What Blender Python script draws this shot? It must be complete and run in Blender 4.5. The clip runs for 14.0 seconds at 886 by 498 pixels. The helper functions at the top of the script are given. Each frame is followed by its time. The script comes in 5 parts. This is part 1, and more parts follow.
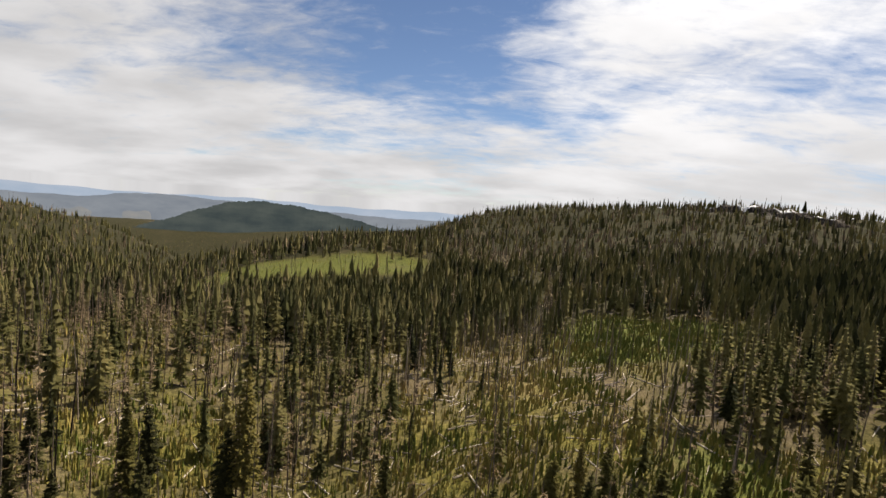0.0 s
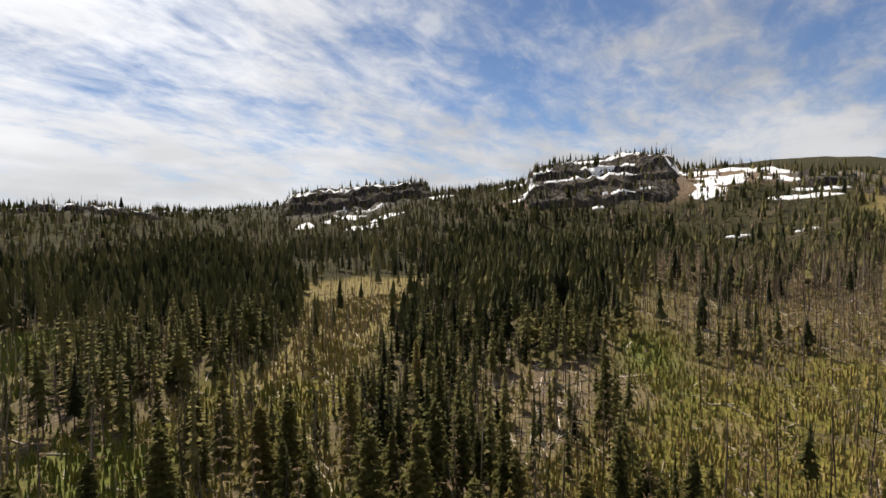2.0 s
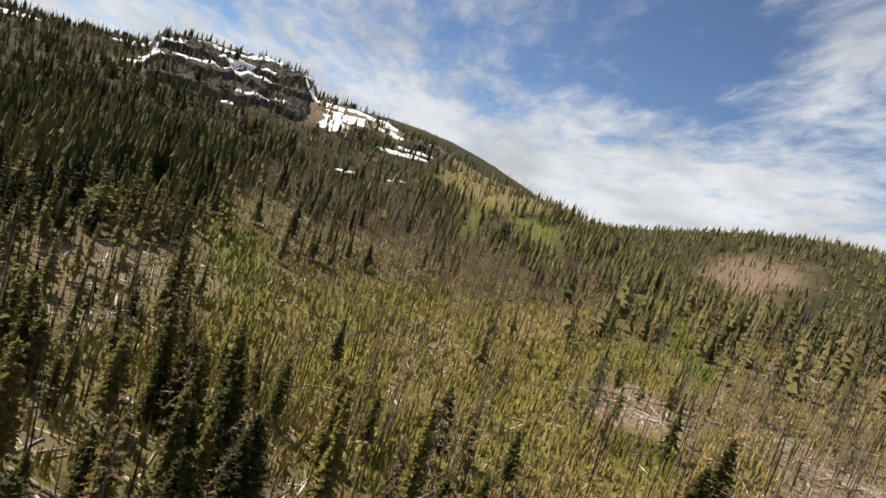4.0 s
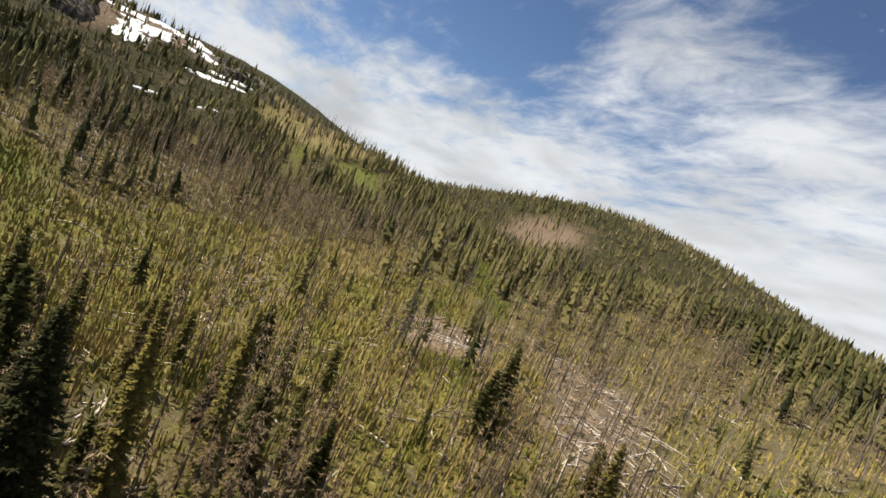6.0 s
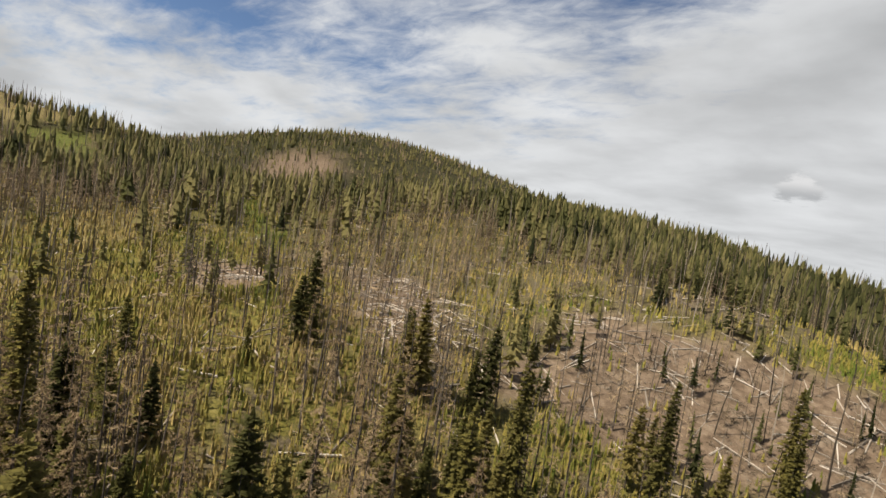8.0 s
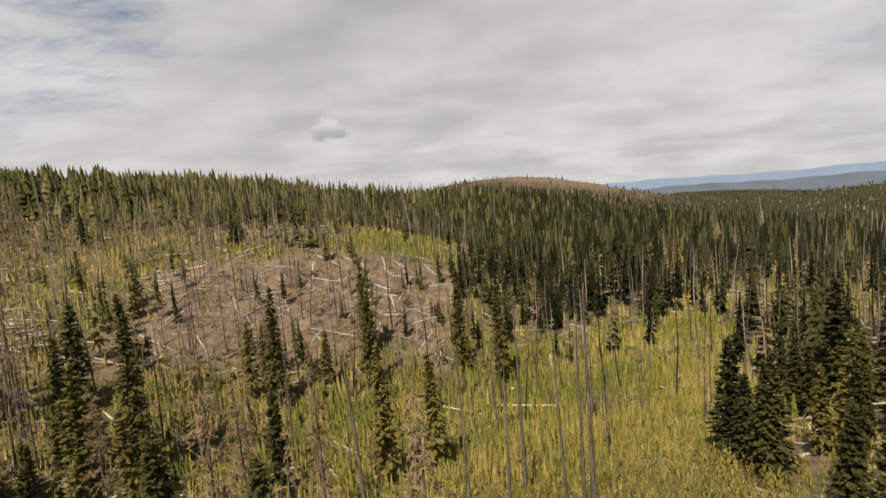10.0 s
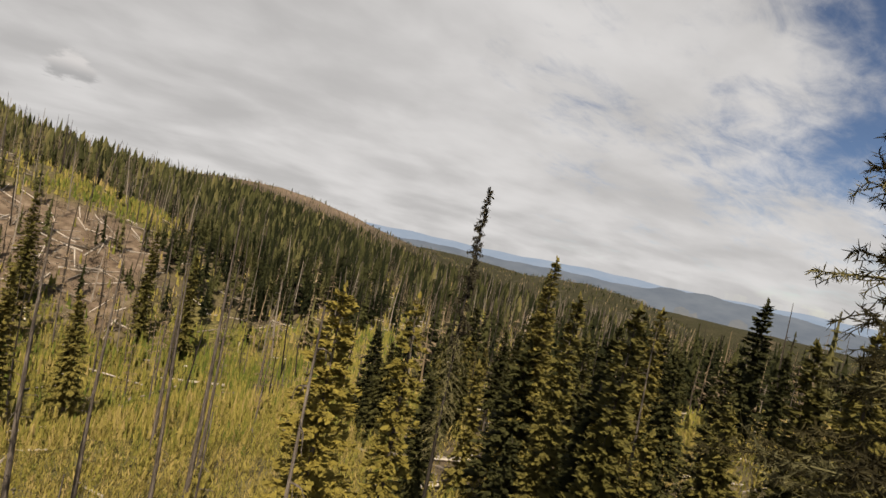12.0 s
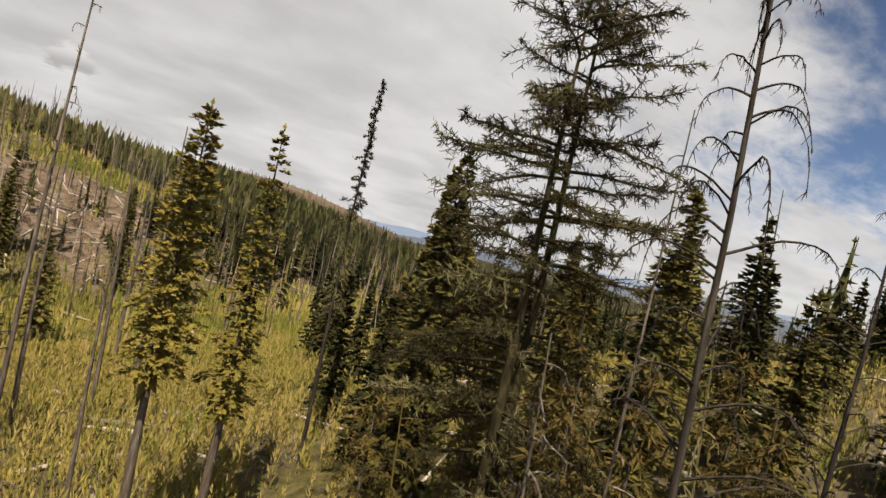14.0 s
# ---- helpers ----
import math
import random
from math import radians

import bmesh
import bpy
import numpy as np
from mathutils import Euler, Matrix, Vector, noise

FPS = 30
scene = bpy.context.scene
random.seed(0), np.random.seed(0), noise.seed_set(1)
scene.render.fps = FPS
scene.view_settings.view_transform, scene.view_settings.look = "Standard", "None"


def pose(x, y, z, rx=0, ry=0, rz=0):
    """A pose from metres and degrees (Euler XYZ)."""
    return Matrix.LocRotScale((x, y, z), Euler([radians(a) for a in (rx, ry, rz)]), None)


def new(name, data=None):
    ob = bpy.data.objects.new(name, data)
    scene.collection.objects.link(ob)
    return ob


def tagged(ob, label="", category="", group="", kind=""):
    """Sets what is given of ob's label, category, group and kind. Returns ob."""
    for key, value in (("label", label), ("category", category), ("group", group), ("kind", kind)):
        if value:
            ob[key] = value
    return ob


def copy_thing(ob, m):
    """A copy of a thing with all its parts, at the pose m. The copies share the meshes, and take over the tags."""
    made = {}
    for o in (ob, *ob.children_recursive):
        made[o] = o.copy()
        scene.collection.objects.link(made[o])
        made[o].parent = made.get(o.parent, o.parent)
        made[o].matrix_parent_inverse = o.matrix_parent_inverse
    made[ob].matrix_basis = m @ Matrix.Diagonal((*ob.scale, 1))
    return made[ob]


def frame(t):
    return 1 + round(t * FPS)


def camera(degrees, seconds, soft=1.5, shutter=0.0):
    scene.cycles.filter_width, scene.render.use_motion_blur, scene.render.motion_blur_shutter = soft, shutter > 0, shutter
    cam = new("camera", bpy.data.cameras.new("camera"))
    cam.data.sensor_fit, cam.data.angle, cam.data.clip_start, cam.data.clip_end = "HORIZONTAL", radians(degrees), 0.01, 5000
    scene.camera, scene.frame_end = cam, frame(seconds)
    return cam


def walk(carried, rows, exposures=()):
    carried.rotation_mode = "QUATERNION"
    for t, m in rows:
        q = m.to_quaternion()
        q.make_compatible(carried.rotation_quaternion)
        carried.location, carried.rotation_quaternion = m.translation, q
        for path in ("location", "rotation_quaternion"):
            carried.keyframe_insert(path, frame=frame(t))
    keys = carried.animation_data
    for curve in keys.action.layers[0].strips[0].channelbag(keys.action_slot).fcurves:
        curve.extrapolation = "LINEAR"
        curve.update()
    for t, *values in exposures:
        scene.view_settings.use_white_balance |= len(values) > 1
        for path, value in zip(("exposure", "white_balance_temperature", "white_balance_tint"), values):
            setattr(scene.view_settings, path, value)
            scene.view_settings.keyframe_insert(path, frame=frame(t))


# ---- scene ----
# ---------------------------------------------------------------- camera
cam = camera(80.0, 14.0, soft=1.5)
walk(cam, [
    (0.0, pose(-0.00, 0.00, 68.00, 85.30, -4.59, 5.24)),
    (0.5, pose(-0.12, -0.43, 67.06, 87.45, -5.03, -13.44)),
    (1.0, pose(-0.26, -0.90, 66.10, 89.62, -3.22, -30.27)),
    (1.5, pose(-0.38, -1.44, 65.15, 89.60, -0.51, -46.40)),
    (2.0, pose(-0.48, -2.02, 64.29, 87.69, 0.76, -60.26)),
    (2.5, pose(-0.59, -2.81, 63.41, 85.46, -0.87, -72.85)),
    (3.0, pose(-0.75, -3.86, 62.41, 84.01, -6.48, -84.27)),
    (3.5, pose(-1.03, -4.94, 61.33, 83.70, -12.42, -92.90)),
    (3.7, pose(-1.16, -5.34, 60.90, 83.80, -14.61, -95.81)),
    (5.8, pose(-4.85, -4.48, 56.32, 85.89, -22.73, -117.87)),
    (6.0, pose(-5.24, -4.13, 55.63, 85.85, -22.45, -120.06)),
    (6.5, pose(-6.23, -3.18, 53.84, 86.13, -19.86, -126.19)),
    (7.0, pose(-7.20, -2.05, 51.97, 85.82, -16.34, -133.20)),
    (7.2, pose(-7.58, -1.57, 51.23, 85.55, -15.22, -135.65)),
    (9.3, pose(-10.31, 7.19, 44.59, 87.23, 2.26, -173.26)),
    (9.5, pose(-10.76, 7.78, 43.98, 86.52, 3.65, -178.47)),
    (10.0, pose(-11.90, 9.22, 42.49, 83.91, 4.95, -191.61)),
    (10.5, pose(-12.99, 10.57, 41.21, 83.07, 1.53, -202.33)),
    (11.0, pose(-14.08, 12.10, 39.97, 84.71, -4.80, -209.20)),
    (11.5, pose(-15.48, 14.25, 38.53, 87.43, -9.99, -215.04)),
    (12.0, pose(-16.96, 16.76, 37.07, 88.35, -11.83, -216.88)),
    (12.5, pose(-18.29, 19.28, 35.61, 88.63, -12.65, -217.88)),
    (13.0, pose(-19.32, 21.56, 34.15, 88.66, -13.26, -218.19)),
    (13.5, pose(-20.05, 23.58, 32.73, 88.49, -12.95, -217.94)),
    (14.0, pose(-20.52, 25.42, 31.23, 88.23, -12.85, -217.10)),
], exposures=[(0.0, 0.44, 6750, 13), (2.5, 0.42, 6500, 12), (3.6, 0.60, 6450, 11), (6.0, 0.62, 6420, 10), (7.2, 0.53, 6480, 10), (9.5, 0.33, 6720, 12), (12.0, 0.25, 6880, 13), (14.0, 0.4, 6850, 13)])

# ---------------------------------------------------------------- sky and sun
SUN_BEARING, SUN_HEIGHT = -36.0, 58.0      # degrees, counted from +y towards -x


def way(bearing, height):
    b, h = radians(bearing), radians(height)
    return Vector((-math.sin(b) * math.cos(h), math.cos(b) * math.cos(h), math.sin(h)))


sun_data = bpy.data.lights.new("sun", "SUN")
sun_data.energy, sun_data.angle, sun_data.color = 5.0, radians(0.6), (1.0, 0.93, 0.80)
sun = new("sun", sun_data)
sun.rotation_mode = "QUATERNION"
sun.rotation_quaternion = way(SUN_BEARING, SUN_HEIGHT).to_track_quat("Z", "Y")

world = bpy.data.worlds.new("sky")
scene.world = world
world.use_nodes = True
wt = world.node_tree
wt.nodes.clear()


def wmath(op, a, b=None, clamp=False):
    n = wt.nodes.new("ShaderNodeMath")
    n.operation, n.use_clamp = op, clamp
    for i, v in enumerate((a, b)):
        if v is None:
            continue
        if isinstance(v, (int, float)):
            n.inputs[i].default_value = v
        else:
            wt.links.new(v, n.inputs[i])
    return n.outputs[0]


def wmix(fac, a, b):
    n = wt.nodes.new("ShaderNodeMix")
    n.data_type = "RGBA"
    for i, v in ((0, fac), (6, a), (7, b)):
        if isinstance(v, (int, float)):
            n.inputs[i].default_value = v
        elif isinstance(v, tuple):
            n.inputs[i].default_value = (*v, 1)
        else:
            wt.links.new(v, n.inputs[i])
    return n.outputs[2]


def wramp(v, lo, hi):
    n = wt.nodes.new("ShaderNodeMapRange")
    n.interpolation_type = "SMOOTHSTEP"
    wt.links.new(v, n.inputs[0])
    n.inputs[1].default_value, n.inputs[2].default_value = lo, hi
    return n.outputs[0]


sky = wt.nodes.new("ShaderNodeTexSky")
sky.sky_type, sky.sun_disc = "NISHITA", False
sky.sun_elevation, sky.sun_rotation = radians(SUN_HEIGHT), radians(-SUN_BEARING)
sky.altitude, sky.dust_density, sky.ozone_density = 2600, 0.0, 3.0
coord = wt.nodes.new("ShaderNodeTexCoord").outputs["Generated"]
split = wt.nodes.new("ShaderNodeSeparateXYZ")
wt.links.new(coord, split.inputs[0])
up = wmath("MAXIMUM", split.outputs[2], 0.0)
lift = wmath("ADD", up, 0.20)
flat = wt.nodes.new("ShaderNodeCombineXYZ")
wt.links.new(wmath("DIVIDE", split.outputs[0], lift), flat.inputs[0])
wt.links.new(wmath("DIVIDE", split.outputs[1], lift), flat.inputs[1])


def cloud_noise(scale, stretch, turn, seed, detail=9.0, rough=0.58, warp=0.5):
    m = wt.nodes.new("ShaderNodeMapping")
    wt.links.new(flat.outputs[0], m.inputs[0])
    m.inputs["Location"].default_value = (seed, seed * 0.7, seed * 0.3)
    m.inputs["Rotation"].default_value = (0, 0, radians(turn))
    m.inputs["Scale"].default_value = (scale, scale * stretch, 1)
    n = wt.nodes.new("ShaderNodeTexNoise")
    wt.links.new(m.outputs[0], n.inputs["Vector"])
    n.inputs["Scale"].default_value = 1.0
    n.inputs["Detail"].default_value, n.inputs["Roughness"].default_value, n.inputs["Distortion"].default_value = detail, rough, warp
    return n.outputs[0]


def bank(bearing, height, sharp, amount):
    """A broad bank of cloud (or a gap, below zero) round one direction."""
    d = wt.nodes.new("ShaderNodeVectorMath")
    d.operation = "DOT_PRODUCT"
    wt.links.new(coord, d.inputs[0])
    d.inputs[1].default_value = way(bearing, height)
    return wmath("MULTIPLY", wmath("POWER", wmath("MAXIMUM", d.outputs["Value"], 0.0), sharp), amount)


cover = wmath("ADD", wmath("MULTIPLY", cloud_noise(1.1, 1.3, 25, 3.1, rough=0.55, warp=0.35), 0.50),
              wmath("MULTIPLY", cloud_noise(3.4, 1.8, 35, 8.4, rough=0.6, warp=0.5), 0.32))
cover = wmath("ADD", cover, wmath("MULTIPLY", cloud_noise(5.5, 1.7, 28, 5.7, rough=0.66, warp=0.8), 0.18))
for args in ((15, 27, 34, -0.27), (-25, 32, 12, 0.12), (-74, 24, 60, -0.10), (-84, 30, 60, 0.08), (-112, 26, 50, -0.05), (-135, 24, 60, 0.03), (-122, 6, 60, 0.06), (-120, 17, 90, -0.12), (-132, 28, 60, 0.04), (-141, 33, 50, 0.05), (-110, 33, 60, 0.05),
             (-160, 12, 20, 0.14), (-190, 20, 9, 0.17), (-212, 22, 9, 0.15), (-164, 31, 36, -0.30), (-206, 22, 40, -0.05), (-151, 27, 60, -0.05), (97, 31, 40, -0.24), (121, 26, 60, 0.05), (40, 18, 20, 0.10)):
    cover = wmath("ADD", cover, bank(*args))
low = wramp(up, 0.28, 0.0)
cover = wmath("ADD", cover, wmath("MULTIPLY", low, 0.13))
dense = wramp(cover, 0.40, 0.64)
# one small cumulus low in the south
puff = wmath("ADD", wmath("ADD", bank(179.7, 7.8, 5000, 0.8), bank(180.9, 7.2, 7000, 0.75)), bank(178.5, 7.1, 9000, 0.6))
puff = wramp(wmath("ADD", puff, wmath("MULTIPLY", cloud_noise(14, 1.0, 0, 4.4, detail=8.0, rough=0.65, warp=0.3), 1.5)), 0.95, 1.5)
belly = wramp(up, 0.118, 0.142)
shade = wramp(cloud_noise(1.5, 1.2, 20, 15.2, detail=6.0, rough=0.5, warp=0.15), 0.28, 0.72)
glow = bank(-22, 38, 9, 1.0)
bright = wmath("ADD", wmath("ADD", wmath("ADD", 0.425, wmath("ADD", bank(178, 22, 30, -0.08), bank(-95, 25, 7, -0.09))), wmath("MULTIPLY", shade, 0.16)), wmath("MULTIPLY", glow, 0.46))
white = wt.nodes.new("ShaderNodeCombineColor")
wt.links.new(wmath("MULTIPLY", bright, 0.975), white.inputs[0])
wt.links.new(wmath("MULTIPLY", bright, 1.0), white.inputs[1])
wt.links.new(wmath("MULTIPLY", bright, 1.02), white.inputs[2])
clear = wt.nodes.new("ShaderNodeVectorMath")
clear.operation = "SCALE"
wt.links.new(sky.outputs[0], clear.inputs[0])
clear.inputs["Scale"].default_value = 0.072
out = wt.nodes.new("ShaderNodeOutputWorld")
back = wt.nodes.new("ShaderNodeBackground")
heavens = wmix(dense, clear.outputs[0], white.outputs[0])
wt.links.new(wmix(wmath("MULTIPLY", puff, 0.65), heavens, wmix(belly, (0.25, 0.26, 0.27), (0.62, 0.62, 0.62))), back.inputs[0])
back.inputs[1].default_value = 1.0
wt.links.new(back.outputs[0], out.inputs[0])


# ---------------------------------------------------------------- materials
def material(name, rough=0.85):
    m = bpy.data.materials.new(name)
    m.use_nodes = True
    m.node_tree.nodes["Principled BSDF"].inputs["Roughness"].default_value = rough
    m.node_tree.nodes["Principled BSDF"].inputs["Specular IOR Level"].default_value = 0.06
    return m


class Nodes:
    """Short hand for building one material's nodes."""

    def __init__(self, m):
        self.t = m.node_tree
        self.b = self.t.nodes["Principled BSDF"]

    def add(self, kind):
        return self.t.nodes.new(kind)

    def link(self, a, b):
        self.t.links.new(a, b)

    def noise(self, scale, detail=4.0, rough=0.6, stretch=None, obj=False):
        n = self.add("ShaderNodeTexNoise")
        g = self.add("ShaderNodeTexCoord" if obj else "ShaderNodeNewGeometry")
        v = g.outputs["Object" if obj else "Position"]
        if stretch:
            m = self.add("ShaderNodeMapping")
            m.inputs["Scale"].default_value = stretch
            self.link(v, m.inputs[0])
            v = m.outputs[0]
        self.link(v, n.inputs["Vector"])
        n.inputs["Scale"].default_value, n.inputs["Detail"].default_value, n.inputs["Roughness"].default_value = scale, detail, rough
        return n.outputs[0]

    def ramp(self, v, *stops):
        r = self.add("ShaderNodeValToRGB")
        e = r.color_ramp.elements
        while len(e) < len(stops):
            e.new(0.5)
        for el, (p, c) in zip(e, stops):
            el.position, el.color = p, (*c, 1)
        self.link(v, r.inputs[0])
        return r.outputs[0]

    def mix(self, fac, a, b, mode="MIX"):
        n = self.add("ShaderNodeMix")
        n.data_type, n.blend_type = "RGBA", mode
        for i, v in ((0, fac), (6, a), (7, b)):
            if isinstance(v, (int, float)):
                n.inputs[i].default_value = v
            elif isinstance(v, tuple):
                n.inputs[i].default_value = (*v, 1)
            else:
                self.link(v, n.inputs[i])
        return n.outputs[2]

    def attr(self, name, out="Fac"):
        a = self.add("ShaderNodeAttribute")
        a.attribute_name = name
        return a.outputs[out]

    def random(self):
        return self.add("ShaderNodeObjectInfo").outputs["Random"]

    def island(self):
        return self.add("ShaderNodeNewGeometry").outputs["Random Per Island"]

    def range(self, v, a, b, c=0.0, d=1.0):
        n = self.add("ShaderNodeMapRange")
        self.link(v, n.inputs[0])
        for i, x in enumerate((a, b, c, d)):
            n.inputs[i + 1].default_value = x
        return n.outputs[0]

    def bump(self, v, dist, strength=0.6):
        n = self.add("ShaderNodeBump")
        n.inputs["Distance"].default_value, n.inputs["Strength"].default_value = dist, strength
        self.link(v, n.inputs["Height"])
        self.link(n.outputs[0], self.b.inputs["Normal"])

    def colour(self, v):
        self.link(v, self.b.inputs["Base Color"])

    def upward(self, share):
        """Needles lie on the upper side of the boughs, so their mean facing leans upward."""
        a, b = self.add("ShaderNodeVectorMath"), self.add("ShaderNodeVectorMath")
        self.link(self.add("ShaderNodeNewGeometry").outputs["Normal"], a.inputs[0])
        a.inputs[1].default_value = (0, 0, share)
        b.operation = "NORMALIZE"
        self.link(a.outputs[0], b.inputs[0])
        self.link(b.outputs[0], self.b.inputs["Normal"])

    def leafy(self, v, share, lean=0.8):
        """Needles let part of the light through."""
        self.colour(v)
        self.upward(lean)
        t, m = self.add("ShaderNodeBsdfTranslucent"), self.add("ShaderNodeMixShader")
        self.link(v, t.inputs[0])
        m.inputs[0].default_value = share
        self.link(self.b.outputs[0], m.inputs[1])
        self.link(t.outputs[0], m.inputs[2])
        out = next(n for n in self.t.nodes if n.type == "OUTPUT_MATERIAL")
        self.link(m.outputs[0], out.inputs[0])


def ground_material():
    m = material("forest_floor", 0.95)
    n = Nodes(m)
    fine, patchy = n.noise(0.9, 6, 0.7), n.noise(0.06, 5, 0.6)
    soil = n.ramp(fine, (0.25, (0.045, 0.034, 0.023)), (0.55, (0.120, 0.092, 0.063)), (0.8, (0.27, 0.22, 0.165)))
    litter = n.mix(n.range(patchy, 0.4, 0.62), soil, n.ramp(fine, (0.3, (0.040, 0.038, 0.014)), (0.7, (0.125, 0.103, 0.042))))
    # darker floor colour, mixed in by distance and for the shade stand
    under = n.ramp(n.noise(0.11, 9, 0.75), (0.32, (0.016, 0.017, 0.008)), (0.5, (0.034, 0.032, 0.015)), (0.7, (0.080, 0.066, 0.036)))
    litter = n.mix(n.attr("dark_floor"), litter, under)
    tuft = n.noise(0.9, 7, 0.75)
    young = n.ramp(tuft, (0.36, (0.024, 0.022, 0.008)), (0.47, (0.088, 0.080, 0.020)), (0.58, (0.170, 0.146, 0.036)), (0.72, (0.28, 0.225, 0.080)))
    debris = n.ramp(n.noise(1.6, 8, 0.8), (0.36, (0.022, 0.016, 0.012)), (0.52, (0.085, 0.064, 0.045)), (0.7, (0.26, 0.21, 0.165)))
    young = n.mix(n.range(n.noise(0.045, 6, 0.7), 0.53, 0.61, 0.0, 0.8), young, debris)
    straw = n.ramp(tuft, (0.34, (0.050, 0.040, 0.018)), (0.5, (0.165, 0.130, 0.052)), (0.7, (0.30, 0.235, 0.115)))
    grass = n.ramp(n.noise(0.5, 8, 0.75), (0.33, (0.030, 0.036, 0.010)), (0.5, (0.085, 0.105, 0.024)), (0.7, (0.165, 0.165, 0.048)))
    young = n.mix(n.attr("lush"), n.mix(n.attr("straw"), young, straw), grass)
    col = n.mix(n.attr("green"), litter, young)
    bare = n.ramp(n.noise(0.35, 8, 0.7), (0.3, (0.075, 0.051, 0.033)), (0.52, (0.165, 0.118, 0.079)), (0.8, (0.31, 0.24, 0.17)))
    col = n.mix(n.attr("bare"), col, bare)
    rock = n.ramp(n.noise(0.12, 10, 0.72, (1, 1, 2.5)), (0.35, (0.035, 0.032, 0.03)), (0.5, (0.11, 0.1, 0.09)), (0.65, (0.24, 0.22, 0.19)))
    col = n.mix(n.attr("rock"), col, rock)
    n.colour(col)
    n.bump(n.noise(0.6, 8, 0.7), 0.5, 0.7)
    return m


def needles(name, dark, mid, light, rough=0.75, through_light=0.0, lean=0.8):
    m = material(name, rough)
    n = Nodes(m)
    tone = n.attr("tone")
    leaf = n.noise(1.7, 3, 0.7)
    base = n.ramp(tone, (0.0, dark), (0.5, mid), (1.0, light))
    col = n.mix(0.75, base, n.ramp(leaf, (0.25, (0.55, 0.56, 0.58)), (0.75, (1.4, 1.37, 1.28))), "MULTIPLY")
    n.leafy(col, through_light, lean) if through_light else n.colour(col)
    return m


def needles_single(name, dark, mid, light, rough=0.75, through_light=0.0):
    """For trees that are objects of their own: the tone comes from the object."""
    m = material(name, rough)
    n = Nodes(m)
    base = n.ramp(n.random(), (0.0, dark), (0.5, mid), (1.0, light))
    clump = n.ramp(n.island(), (0.0, (0.68, 0.69, 0.70)), (1.0, (1.32, 1.30, 1.18)))
    col = n.mix(0.8, base, clump, "MULTIPLY")
    n.leafy(col, through_light) if through_light else n.colour(col)
    return m


def bark(name, a, b, c, scale=3.0):
    m = material(name, 0.9)
    n = Nodes(m)
    grain = n.noise(scale, 6, 0.7, (3, 3, 0.35))
    col = n.ramp(grain, (0.3, a), (0.5, b), (0.72, c))
    n.colour(n.mix(0.5, col, n.ramp(n.noise(0.25, 3), (0.3, (0.55, 0.55, 0.55)), (0.7, (1.35, 1.3, 1.25))), "MULTIPLY"))
    n.bump(grain, 0.03, 0.8)
    return m


GROUND = ground_material()
GREEN_STUFF = needles("conifer_needles", (0.028, 0.032, 0.014), (0.122, 0.121, 0.045), (0.275, 0.238, 0.098), through_light=0.55, lean=1.2)
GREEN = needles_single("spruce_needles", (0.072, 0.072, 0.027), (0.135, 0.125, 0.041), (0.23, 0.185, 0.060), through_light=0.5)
# golden green needles with sunlight put into the colour
SUNLIT = needles_single("sunlit_spruce_needles", (0.175, 0.140, 0.032), (0.20, 0.158, 0.036), (0.225, 0.174, 0.039), through_light=0.15)
BRONZE_STUFF = needles("bronzed_needles", (0.13, 0.095, 0.060), (0.21, 0.155, 0.095), (0.32, 0.24, 0.15), through_light=0.2)
SAPLING = needles("sapling_needles", (0.130, 0.155, 0.030), (0.315, 0.262, 0.062), (0.44, 0.325, 0.125), through_light=0.35, lean=2.0)
POLE = needles("burnt_and_grey_wood", (0.030, 0.024, 0.019), (0.110, 0.088, 0.068), (0.33, 0.275, 0.22), 0.9)
LOGWOOD = needles("weathered_log_wood", (0.16, 0.132, 0.106), (0.34, 0.29, 0.235), (0.58, 0.51, 0.43), 0.9)
BARK = bark("conifer_bark", (0.045, 0.035, 0.027), (0.11, 0.088, 0.066), (0.21, 0.175, 0.14))
GREY_BARK = bark("dead_grey_bark", (0.042, 0.034, 0.027), (0.118, 0.096, 0.075), (0.30, 0.25, 0.20))
DARK_BARK = bark("dark_dead_bark", (0.020, 0.017, 0.014), (0.042, 0.035, 0.028), (0.105, 0.088, 0.070))
LICHEN = needles_single("lichen_twigs", (0.085, 0.076, 0.036), (0.12, 0.105, 0.048), (0.17, 0.145, 0.07))
LARCH_BARK = bark("larch_bark_with_lichen", (0.016, 0.013, 0.007), (0.036, 0.030, 0.015), (0.090, 0.076, 0.038))
LIMB = needles_single("lichened_larch_limbs", (0.030, 0.025, 0.012), (0.042, 0.035, 0.016), (0.060, 0.050, 0.022))
# darker copy of the spruce needles, with shade put into the colour
SHADED = needles_single("shaded_spruce_needles", (0.034, 0.034, 0.013), (0.048, 0.046, 0.016), (0.066, 0.060, 0.020), through_light=0.1)
OLIVE = needles_single("olive_spruce_needles", (0.080, 0.071, 0.021), (0.118, 0.100, 0.028), (0.165, 0.133, 0.036), through_light=0.15)
SPIRE = needles_single("dying_spruce_tufts", (0.035, 0.030, 0.020), (0.05, 0.042, 0.026), (0.07, 0.058, 0.034))
BRUSH = needles("dead_brushwood", (0.045, 0.036, 0.027), (0.12, 0.097, 0.068), (0.34, 0.30, 0.25), 0.9)
DEADTWIG = needles_single("dead_brown_twigs", (0.19, 0.132, 0.076), (0.25, 0.178, 0.104), (0.34, 0.25, 0.155), through_light=0.2)
